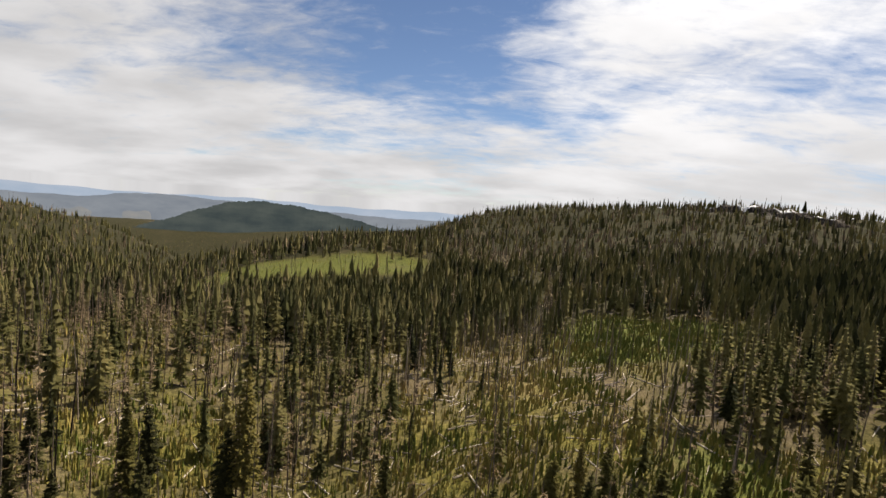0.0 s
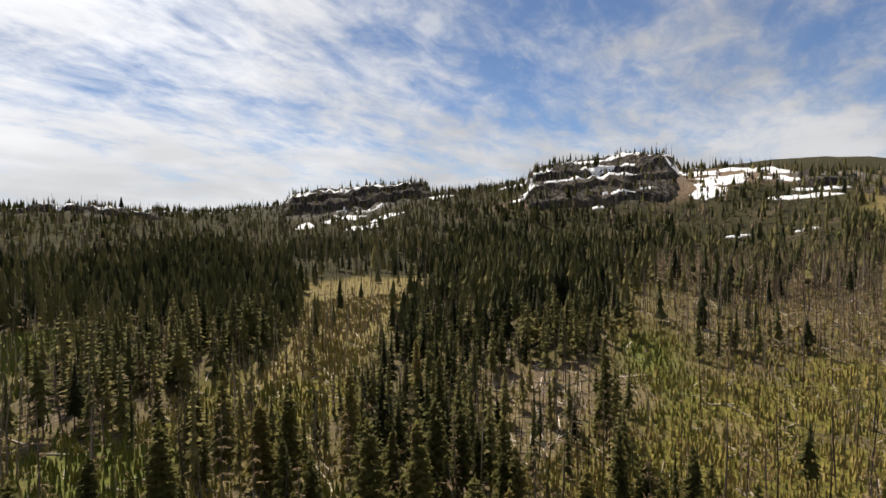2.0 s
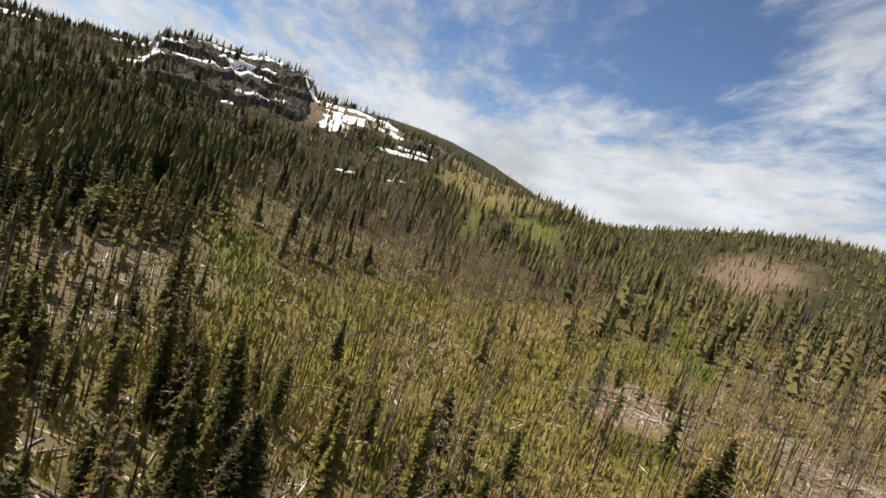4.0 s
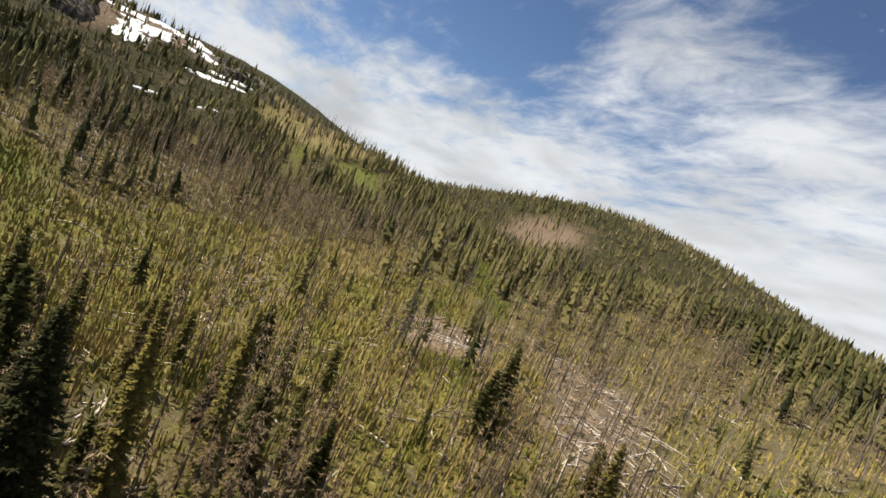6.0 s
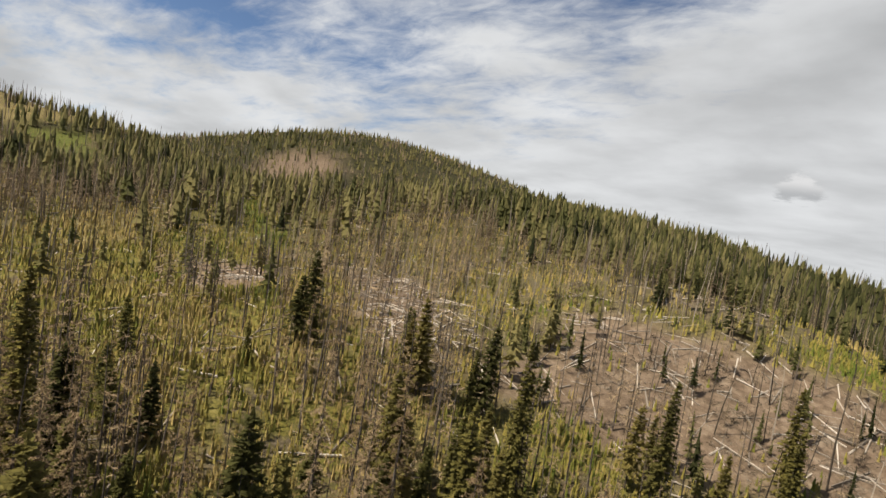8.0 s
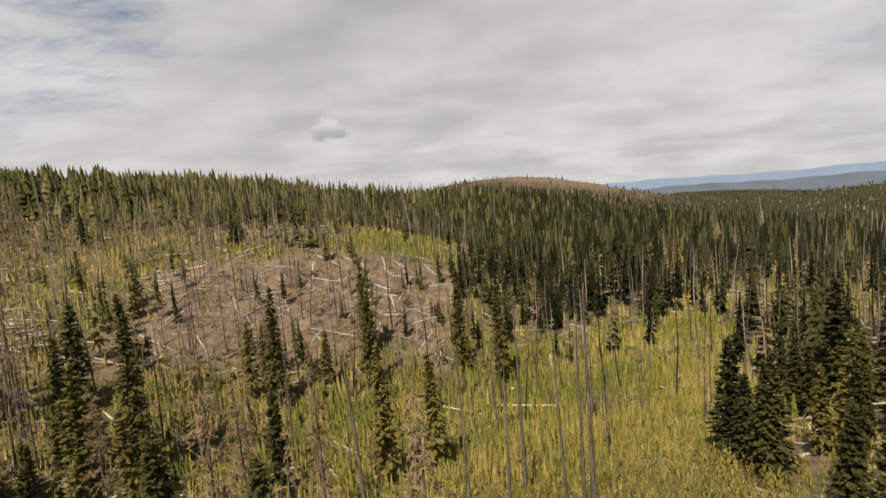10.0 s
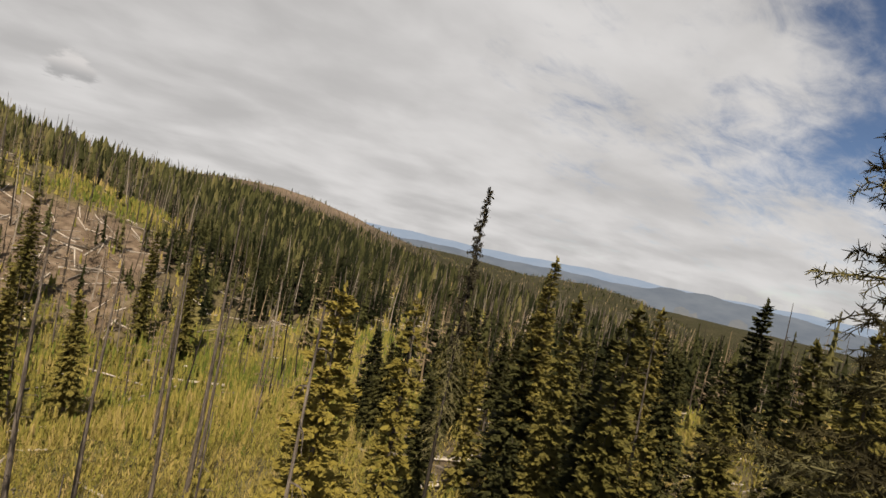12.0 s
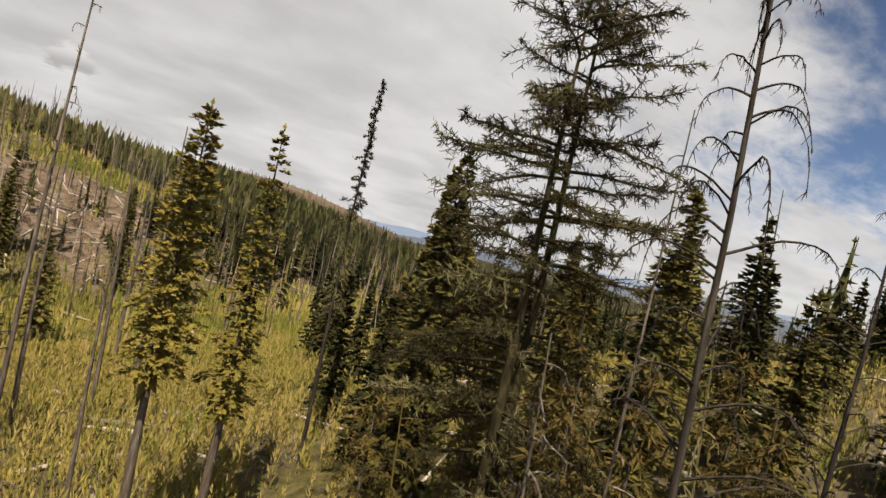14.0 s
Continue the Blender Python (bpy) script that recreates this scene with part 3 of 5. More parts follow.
def build_snow(b, r, wide, deep, seed):
    """A thin sheet of old snow with a ragged rim, laid on the slope."""
    g = np.random.default_rng(seed)
    deep = deep * 0.72 if deep < 9 else deep
    n, rings = 64, 6
    t = np.arange(n) * 2 * np.pi / n
    rag = 1 + sum(g.normal(0, 0.24 / k ** 0.5) * np.sin(k * t + g.uniform(0, 6.28)) for k in (2, 3, 4, 6, 8, 11, 14, 19))
    rag = np.clip(rag, 0.15, 1.7)
    cx, cy = -r * math.sin(radians(b)), r * math.cos(radians(b))
    tx, ty = math.cos(radians(b)), math.sin(radians(b))
    vs = []
    for k in range(rings + 1):
        q = k / rings
        u, v = q * rag * np.cos(t) * wide, q * rag * np.sin(t) * deep
        x, y = cx + tx * u - ty * v, cy + ty * u + tx * v
        vs.append(np.stack([x, y, surface_z(x, y) + (0.9 if q < 0.99 else -0.6)], 1))
    fs = [(k * n + s, k * n + (s + 1) % n, (k + 1) * n + (s + 1) % n, (k + 1) * n + s) for k in range(rings) for s in range(n)]
    me = link_mesh("snow_patch", np.concatenate(vs), fs, SNOW, True)
    return tagged(new("snow_patch", me), "ragged patch of old snow on the slope", "snow", kind="structure")


for args in CLIFFS:
    build_cliff(*args)
for k, args in enumerate(PEAK_SNOW + RIM_SNOW):
    build_snow(*args, 500 + k)


# ---------------------------------------------------------------- tree shapes, as triangles
def join(parts):
    V, F, at = [], [], 0
    for v, f in parts:
        v, f = np.asarray(v, float).reshape(-1, 3), np.asarray(f, int).reshape(-1, 3)
        V.append(v), F.append(f + at)
        at += len(v)
    return np.concatenate(V), np.concatenate(F)


def tube(points, radii, sides=5):
    """A tapering tube along a line of points."""
    p = np.asarray(points, float)
    d = np.gradient(p, axis=0)
    d /= np.linalg.norm(d, axis=1)[:, None] + 1e-9
    ref = np.where(np.abs(d[:, 2:3]) > 0.9, [[1.0, 0, 0]], [[0, 0, 1.0]])
    a = np.cross(d, ref)
    a /= np.linalg.norm(a, axis=1)[:, None]
    b = np.cross(d, a)
    t = np.arange(sides) * 2 * np.pi / sides
    r = np.asarray(radii, float)[:, None, None]
    v = p[:, None] + r * (a[:, None] * np.cos(t)[None, :, None] + b[:, None] * np.sin(t)[None, :, None])
    f = []
    for i in range(len(p) - 1):
        for s in range(sides):
            q, w = i * sides + s, i * sides + (s + 1) % sides
            f += [(q, w, w + sides), (q, w + sides, q + sides)]
    return v.reshape(-1, 3), np.array(f)


def stem_line(h, g, bend=0.012, n=8):
    z = np.linspace(-0.6, h, n)
    u = np.clip(z / h, 0, 1)
    ph, k = g.uniform(0, 6.28), g.normal(0, bend * h, 2)
    return np.stack([k[0] * u ** 2 + 0.004 * h * np.sin(5 * u + ph), k[1] * u ** 2 + 0.004 * h * np.cos(4 * u + ph), z], 1)


def on_stem(line, z):
    return np.array([np.interp(z, line[:, 2], line[:, 0]), np.interp(z, line[:, 2], line[:, 1]), z])


def diamonds(c, along, side, la, lb, g, sag=0.25):
    """Needle clumps: pointed, slightly folded diamonds."""
    n = len(c)
    dz = np.array([0, 0, 1.0]) * (lb * sag)[:, None]
    v = np.stack([c - along * la[:, None] * 0.6, c + side * lb[:, None] - dz, c + along * la[:, None], c - side * lb[:, None] - dz], 1)
    f = np.array([(0, 1, 2), (0, 2, 3)])[None] + (np.arange(n) * 4)[:, None, None]
    return v.reshape(-1, 3), f.reshape(-1, 3)


def bough_crown(line, h, base, rad, g, tier=0.42, per=6, sprigs=24, size=0.2, droop=0.35, shape=0.8, ragged=0.35, slim=0.42, belly=0.0):
    """A crown of separate flat boughs in tiers, each a fan of small needle sprigs."""
    C, A, S, L = [], [], [], []
    up, z = np.array([0, 0, 1.0]), base
    while z < h - 0.25:
        u = (z - base) / (h - base)
        reach = rad * (1 - u) ** shape * (1 - belly * (1 - u) ** 3) + 0.12
        turn, n = g.uniform(0, 6.28), per if u < 0.8 else per - 2
        for k in range(n):
            if g.uniform() < 0.10:
                continue
            t = turn + 6.283 * k / n + g.normal(0, 0.22)
            ln = reach * g.uniform(1 - ragged, 1.12)
            arm = curved_arm(on_stem(line, z + g.normal(0, 0.1)), t, ln, 0.10 + 0.45 * u, droop * g.uniform(0.6, 1.3), 5)
            m = int(5 + sprigs * ln / rad)
            f = g.uniform(0.12, 1, m) ** 0.75
            out, side = np.array([math.cos(t), math.sin(t), 0]), np.array([-math.sin(t), math.cos(t), 0])
            across = g.uniform(-1, 1, m) * ln * 0.36 * (1.12 - f)
            p = np.stack([np.interp(f * 4, range(5), arm[:, c]) for c in range(3)], 1) + side * across[:, None]
            p[:, 2] += g.normal(0, 0.05, m) - 0.25 * np.abs(across)
            d = out * 0.8 + side * (np.sign(across) * g.uniform(0.1, 0.9, m))[:, None] + up * g.normal(-0.7 * droop + 0.4 * u, 0.25, m)[:, None]
            d /= np.linalg.norm(d, axis=1)[:, None]
            w = np.cross(d, up)
            w /= np.linalg.norm(w, axis=1)[:, None]
            q = g.normal(0, 0.5, m)[:, None]
            C.append(p), A.append(d), S.append(w * np.cos(q) + np.cross(d, w) * np.sin(q)), L.append(size * g.uniform(0.6, 1.25, m))
        z += tier * g.uniform(0.7, 1.3) * (1 - 0.35 * u)
    for k in range(6):
        C.append(on_stem(line, h - 0.14 * k)[None] + g.normal(0, 0.03, (1, 3))), A.append(np.array([[g.normal(0, 0.2), g.normal(0, 0.2), 1.0]]))
        S.append(np.array([[math.cos(k * 1.9), math.sin(k * 1.9), 0]])), L.append(np.array([size * 1.1]))
    L = np.concatenate(L)
    return diamonds(np.concatenate(C), np.concatenate(A), np.concatenate(S), L, L * slim * g.uniform(0.7, 1.2, len(L)), g)


def curved_arm(start, bearing, length, rise, sag, n=6, hook=0.0):
    """Points of a branch: sets out at a rise, sags, and may hook at its end."""
    s = np.linspace(0, 1, n)
    out = np.array([math.cos(bearing), math.sin(bearing), 0])
    return start + out * (s * length * (1 - hook * s ** 3 * 0.45))[:, None] + np.array([0, 0, 1.0]) * ((rise * s - sag * s ** 2 - hook * s ** 4) * length)[:, None]


def twigs(line, n, ln, g, hang=0.2, width=0.05, from_s=0.15):
    """Slivers of fine twig along a branch."""
    m = len(line) - 1
    s = g.uniform(from_s, 1, n) * m
    i = np.minimum(s.astype(int), m - 1)
    p = line[i] + (line[i + 1] - line[i]) * (s - i)[:, None]
    d = line[i + 1] - line[i]
    d /= np.linalg.norm(d, axis=1)[:, None]
    v = d * g.uniform(0.1, 0.8, n)[:, None] + g.normal(0, 0.6, (n, 3)) + np.array([0, 0, -hang])
    v /= np.linalg.norm(v, axis=1)[:, None]
    l = ln * g.uniform(0.4, 1.2, n)
    w = np.cross(v, g.normal(0, 1, (n, 3)))
    w /= np.linalg.norm(w, axis=1)[:, None] + 1e-9
    w = w * (width * g.uniform(0.5, 1.2, n))[:, None]
    V = np.stack([p - w * 0.5, p + w * 0.5, p + v * (l * 0.55)[:, None] + w + g.normal(0, 0.4, (n, 3)) * width, p + v * l[:, None]], 1).reshape(-1, 3)
    F = (np.array([(0, 1, 2), (0, 2, 3)])[None] + (np.arange(n) * 4)[:, None, None]).reshape(-1, 3)
    return V, F


def tufts(line, n, size, g):
    """Small lichen and needle tufts sitting along a branch."""
    m = len(line) - 1
    s = g.uniform(0.25, 1, n) * m
    i = np.minimum(s.astype(int), m - 1)
    p = line[i] + (line[i + 1] - line[i]) * (s - i)[:, None] + g.normal(0, 0.06, (n, 3))
    a = g.normal(0, 1, (n, 3))
    a /= np.linalg.norm(a, axis=1)[:, None]
    b = np.cross(a, g.normal(0, 1, (n, 3)))
    b /= np.linalg.norm(b, axis=1)[:, None] + 1e-9
    k = size * g.uniform(0.5, 1.2, n)
    return diamonds(p, a, b, k, k * 0.3, g)


def spray_small(g, rad, base, rows, arms):
    """A whole conifer of few clumps, one unit high, for stands further off."""
    line = np.array([[0, 0, -0.05], [g.normal(0, 0.01), g.normal(0, 0.01), 1.0]])
    C, A, S, LA, LB = [], [], [], [], []
    for i in range(rows):
        u = (i + g.uniform(0, 0.8)) / rows
        ln = rad * (1 - u) ** 0.75 * g.uniform(0.75, 1.1) + 0.012
        for k in range(max(3, int(arms * (1 - 0.4 * u)))):
            t = g.uniform(0, 6.283)
            out = np.array([math.cos(t), math.sin(t), -0.5 + 0.4 * u])
            C.append(np.array([0, 0, base + (1 - base) * u]) + out * ln * g.uniform(0.35, 0.65))
            A.append(out / np.linalg.norm(out))
            q = g.normal(0, 0.6)
            S.append(np.array([-math.sin(t) * math.cos(q), math.cos(t) * math.cos(q), math.sin(q)]))
            LA.append(ln * g.uniform(0.45, 0.75)), LB.append(ln * g.uniform(0.18, 0.32) + 0.005)
    C.append(np.array([0, 0, 0.97])), A.append(np.array([0, 0, 1.0])), S.append(np.array([1.0, 0, 0])), LA.append(0.04), LB.append(0.012)
    crown = join([diamonds(np.array(C), np.array(A), np.array(S), np.array(LA), np.array(LB), g), cone_layers(rad * 0.5, base, 6, 6, g)[0]])
    return crown, tube(line, [0.013, 0.003], 3)


def cone_layers(rad, base, layers, sides, g):
    """A conifer for the distance, one unit high: jagged skirts one over another."""
    vs, fs = [], []
    for i in range(layers):
        u = i / layers
        z0 = base + (1 - base) * u
        z1 = min(1.0, z0 + (1 - base) * (1.75 / layers))
        r = rad * (1 - u) ** 0.8 * g.uniform(0.75, 1.15)
        k, off = len(vs), g.uniform(0, 6.28)
        for s in range(sides):
            a = off + 6.283 * s / sides
            q = r * (1.0 if sides < 6 else 1.12 if s % 2 else 0.74) * g.uniform(0.7, 1.25)
            vs.append((q * math.cos(a), q * math.sin(a), z0 - (0.07 if s % 2 else 0) * g.uniform(0.2, 1.0)))
        vs.append((g.normal(0, 0.1 * r), g.normal(0, 0.1 * r), z1))
        fs += [(k + s, k + (s + 1) % sides, k + sides) for s in range(sides)]
    return (np.array(vs), np.array(fs)), tube([[0, 0, -0.05], [0, 0, 0.6]], [0.016, 0.008], 3)


def pole_shape(g, r, stubs):
    """A dead pole, one unit high, slightly bent, with broken stubs."""
    line = np.array([[0, 0, -0.04], [g.normal(0, 0.01), g.normal(0, 0.01), 0.5], [g.normal(0, 0.025), g.normal(0, 0.025), 1.0]])
    parts = [tube(line, [r, r * 0.75, r * 0.25], 3)]
    for _ in range(stubs):
        z, t, ln = g.uniform(0.25, 0.97), g.uniform(0, 6.28), g.uniform(0.02, 0.09)
        p = on_stem(line, z)
        d = np.array([math.cos(t), math.sin(t), g.uniform(-0.6, 0.2)])
        parts.append(([p + (0, 0, 0.004), p - (0, 0, 0.004), p + d * ln], [(0, 1, 2)]))
    return join(parts)


def dead_cone(g, rad, base, n):
    """A dead conifer with fine bare branches, one unit high."""
    line = np.array([[0, 0, -0.04], [0, 0, 0.5], [g.normal(0, 0.02), g.normal(0, 0.02), 1.0]])
    C, A, S, LA, LB = [], [], [], [], []
    for _ in range(n):
        u = g.uniform(0, 1) ** 1.2
        t, ln = g.uniform(0, 6.28), rad * (1 - u) ** 0.7 * g.uniform(0.6, 1.15) + 0.01
        d = np.array([math.cos(t), math.sin(t), g.uniform(-0.45, 0.2)])
        C.append(on_stem(line, base + (1 - base) * u) + d * ln * 0.4), A.append(d)
        S.append(np.array([-math.sin(t), math.cos(t), g.normal(0, 0.5)])), LA.append(ln * 0.62), LB.append(ln * 0.13)
    return join([tube(line, [0.011, 0.008, 0.002], 3), diamonds(np.array(C), np.array(A), np.array(S), np.array(LA), np.array(LB), g)])


def sapling_fine(g, n=22, wide=1.0):
    """A young tree seen from near, one unit high: a soft flame of thin upright shoots."""
    u, t = (np.arange(n) + g.uniform(0, 1, n)) / n, g.uniform(0, 6.28, n)
    out = np.stack([np.cos(t), np.sin(t), np.zeros(n)], 1)
    q = 0.15 * (1 - u) ** 0.75 * g.uniform(0.25, 1.15, n)
    c = out * q[:, None] + np.stack([np.zeros(n), np.zeros(n), 0.05 + 0.80 * u], 1)
    d = out * g.uniform(0.12, 0.55, n)[:, None] + np.array([0, 0, 1.0])
    d /= np.linalg.norm(d, axis=1)[:, None]
    s = np.cross(d, g.normal(0, 1, (n, 3)))
    s /= np.linalg.norm(s, axis=1)[:, None]
    return diamonds(c, d, s, g.uniform(0.10, 0.19, n) * (1.15 - 0.5 * u), g.uniform(0.014, 0.028, n) * wide, g)


def scatter(shapes, x, y, z, size, tone, lean=0.03, seed=1):
    """Lays many copies of a few shapes into one heap of triangles."""
    g = np.random.default_rng(seed)
    pick = g.integers(0, len(shapes), len(x))
    turn, wide = g.uniform(0, 6.283, len(x)), g.uniform(0.8, 1.2, len(x))
    lx, ly = g.normal(0, lean, (2, len(x)))
    V, F, Tn, at = [], [], [], 0
    for s, (v, f) in enumerate(shapes):
        i = np.nonzero(pick == s)[0]
        if not len(i):
            continue
        c, sn, k = np.cos(turn[i])[:, None], np.sin(turn[i])[:, None], size[i][:, None]
        zz = v[:, 2][None] * k
        px = (v[:, 0][None] * c - v[:, 1][None] * sn) * k * wide[i][:, None] + zz * lx[i][:, None] + x[i][:, None]
        py = (v[:, 0][None] * sn + v[:, 1][None] * c) * k * wide[i][:, None] + zz * ly[i][:, None] + y[i][:, None]
        V.append(np.stack([px, py, zz + z[i][:, None]], -1).reshape(-1, 3))
        F.append((f[None] + (np.arange(len(i)) * len(v))[:, None, None] + at).reshape(-1, 3))
        Tn.append(np.repeat(tone[i], len(v)))
        at += len(i) * len(v)
    return np.concatenate(V), np.concatenate(F), np.concatenate(Tn)


def heap(name, parts, mat, label, category):
    """One object of a kind that nobody could count."""
    V, F, Tn, at = [], [], [], 0
    for v, f, t in parts:
        V.append(v), F.append(f + at), Tn.append(t)
        at += len(v)
    me = link_mesh(name, np.concatenate(V), np.concatenate(F), mat)
    point_value(me, "tone", np.clip(np.concatenate(Tn), 0, 1))
    return tagged(new(name, me), label, category, kind="stuff")


def ring_points(n, r0, r1, seed, power=1.0):
    g = np.random.default_rng(seed)
    u = g.uniform(0, 1, n)
    r = (r0 ** (power + 1) + u * (r1 ** (power + 1) - r0 ** (power + 1))) ** (1 / (power + 1))
    b = np.radians(g.uniform(-262, 52 if r0 > 120 else 98, n))
    return -r * np.sin(b), r * np.cos(b)


WAY = [(0, 0), (-0.4, -1.4), (-0.7, -3.8), (-1.2, -5.3), (-3, -5.2), (-4.9, -4.5), (-6.2, -3.2), (-7.6, -1.6), (-9, 3), (-10.3, 7.2), (-11.9, 9.2), (-14, 12.1), (-17, 16.8), (-19.3, 21.6), (-20.5, 25.4)]


def keep_clear(x, y, near):
    """No tree stands on the camera's way."""
    d = np.full_like(x, 1e9)
    for px, py in WAY:
        d = np.minimum(d, np.hypot(x - px, y - py))
    return d > near


def cover_at(x, y):
    return {k: patch_weight(k, x, y) for k in ("meadow", "young", "straw", "snags", "logs", "brown", "bare", "rock", "dense", "shade")}


def tree_chance(x, y, c):
    stand = ripple(x, y, 60, 41) * 0.5 + ripple(x, y, 22, 42) * 0.5
    p = np.clip(0.40 + 0.45 * stand, 0.05, 0.9)
    p = np.maximum(np.maximum(p, c["brown"] * 0.6), c["dense"] * np.where((np.hypot(x, y) < 330) & (y > 60) | (np.hypot(x, y) < 190) & (x > 0), 0.64, 0.97))
    r = np.hypot(x, y)
    edge = np.zeros_like(r)
    for kind, share in (("meadow", 0.92), ("young", 0.5), ("straw", 0.6)):
        for d in (18, 42):
            k = 1 + d / (r + 1)
            edge = np.maximum(edge, share * patch_weight(kind, x * k, y * k))
    edge *= (r > 90) * (y > -60)
    return p * (1 - edge) * (1 - 0.95 * c["meadow"]) * (1 - np.where(y > 60, 0.86, 0.70) * c["young"]) * (1 - 0.88 * c["straw"]) * (1 - 0.72 * c["snags"]) * (1 - 0.82 * c["logs"]) * (1 - 0.4 * c["bare"]) * (1 - 0.35 * c["rock"])


def pole_chance(x, y, c):
    stand = ripple(x, y, 75, 61) * 0.5 + ripple(x, y, 28, 62) * 0.5
    return np.clip(0.5 + 0.5 * stand, 0.08, 1) * np.where((x < 0) & (y < 40), np.where(y > -60, 0.4, 1.1), 0.85) * (1 + 0.9 * c["snags"] + 0.5 * c["straw"]) * (1 - 0.55 * np.maximum(c["meadow"], 0.95 * c["young"])) * (1 - 0.6 * c["dense"]) * (1 - 0.8 * c["rock"])


NEAR_TREES = 100.0        # up to here each tree is a thing of its own
g0 = np.random.default_rng(3)
NEAR_SPRAYS = [spray_small(g0, g0.uniform(0.13, 0.18), g0.uniform(0.06, 0.3), 14, 7) for _ in range(10)]
MID_SHAPES = [cone_layers(g0.uniform(0.15, 0.20), g0.uniform(0.05, 0.2), 6, 5, g0) for _ in range(10)]
WIDE_SHAPES = [cone_layers(g0.uniform(0.15, 0.20), g0.uniform(0.05, 0.2), 3, 5, g0) for _ in range(10)]
FAR_SHAPES = [cone_layers(g0.uniform(0.13, 0.19), g0.uniform(0.05, 0.22), 2, 4, g0) for _ in range(8)]
RIDGE_POLES = [pole_shape(np.random.default_rng(k), 0.035, 2) for k in range(6)]
FAR_POLES = [pole_shape(g0, g0.uniform(0.016, 0.024), 3) for _ in range(8)]
POLES = [pole_shape(g0, g0.uniform(0.008, 0.013), 5) for _ in range(10)]
DEAD = [dead_cone(g0, g0.uniform(0.11, 0.17), g0.uniform(0.12, 0.3), 26) for _ in range(8)]
SAPS = [cone_layers(g0.uniform(0.15, 0.23), 0.0, 2, 4, g0)[0] for _ in range(12)]
FINE_SAPS = [sapling_fine(g0, 19, 1.05) for _ in range(8)]
MID_SAPS = [join([cone_layers(g0.uniform(0.11, 0.16), 0.0, 2, 4, g0)[0], sapling_fine(g0, 5, 1.6)]) for _ in range(10)]


def forest():
    crowns, stems, poles, dead, saps = [], [], [], [], []
    for n, r0, r1, shapes, power, seed in ((9500, NEAR_TREES, 200, NEAR_SPRAYS, 0.8, 11), (21000, 200, 330, MID_SHAPES, 0.8, 12), (34000, 330, 520, WIDE_SHAPES, 0.8, 16), (50000, 520, 1000, FAR_SHAPES, 0.0, 13), (24000, 1000, 1700, FAR_SHAPES, 0.0, 15), (22000, 1700, 2800, FAR_SHAPES, 0.0, 14)):
        x, y = ring_points(n, r0, r1, seed, power)
        c = cover_at(x, y)
        g = np.random.default_rng(seed + 50)
        p = tree_chance(x, y, c)
        p = np.maximum(p, 0.62 * (1 - 0.55 * c["rock"]) * (1 - 0.985 * c["bare"]) * (1 - 0.8 * c["meadow"]) * (1 - 0.6 * c["snags"])) if r0 > 400 else p
        if r0 < 150:
            p = p * np.where(c["dense"] > 0.4, 1, np.where((x < 0) & (y < 0), 0.9, 0.75))
        if r0 > 1600:
            b = np.degrees(np.arctan2(-x, y))
            p = p * (((b > 0) & (b < 52)) | ((b > 95) & (b < 165)))
        keep = g.uniform(0, 1, n) < p
        x, y, den = x[keep], y[keep], c["dense"][keep]
        size = np.clip(g.normal(12.0 if r0 < 500 else 9.0, 3.2, len(x)), 4, 19) * (1 + 0.08 * den)
        side = np.degrees(np.arctan2(-x, y)) % 360
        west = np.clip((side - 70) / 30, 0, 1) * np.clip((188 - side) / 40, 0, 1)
        # tone by bearing: shade put into western trees, warm sun into south-eastern ones
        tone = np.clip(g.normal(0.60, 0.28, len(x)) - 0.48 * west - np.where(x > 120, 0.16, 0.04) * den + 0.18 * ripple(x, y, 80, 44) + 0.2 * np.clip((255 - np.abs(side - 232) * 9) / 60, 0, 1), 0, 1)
        size *= 1 - 0.28 * (np.abs(side - 178) < 28) * (np.hypot(x, y) < 260)
        size *= 1 - 0.2 * west * np.clip((np.hypot(x, y) - 110) / 120, 0, 1)
        z = surface_z(x, y)
        burnt = np.clip((side - 158) / 12, 0, 1) * np.clip((275 - side) / 15, 0, 1) * np.clip((330 - np.hypot(x, y)) / 120, 0, 1)
        bronze = g.uniform(0, 1, len(x)) < np.clip(0.24 + 0.08 * west + 0.36 * ripple(x, y, 90, 45) + 0.45 * burnt, 0.02, 0.65) * (1 - 0.7 * den) + 0.45 * c["brown"][keep]
        live = ~bronze
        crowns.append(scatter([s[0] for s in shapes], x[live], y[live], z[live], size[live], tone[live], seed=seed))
        if r0 < 150:
            stems.append(scatter([s[1] for s in shapes], x[live], y[live], z[live], size[live], tone[live] * 0.3 + 0.2, seed=seed))
        if r0 < 400:
            dead.append(scatter(DEAD, x[bronze], y[bronze], z[bronze], size[bronze], g.uniform(0, 1, bronze.sum()), seed=seed + 3))
        else:
            dead.append(scatter([s[0] for s in shapes], x[bronze], y[bronze], z[bronze], size[bronze] * 0.8, g.uniform(0, 1, bronze.sum()), seed=seed))
    for n, r0, r1, power, seed in ((10000, 92, 280, 0.6, 21), (22000, 280, 1000, 0.2, 22), (16000, 1000, 1800, 0.3, 23)):
        x, y = ring_points(n, r0, r1, seed, power)
        c = cover_at(x, y)
        g = np.random.default_rng(seed + 50)
        keep = g.uniform(0, 1, n) < pole_chance(x, y, c) * (1 if r0 < 900 else c["snags"])
        x, y = x[keep], y[keep]
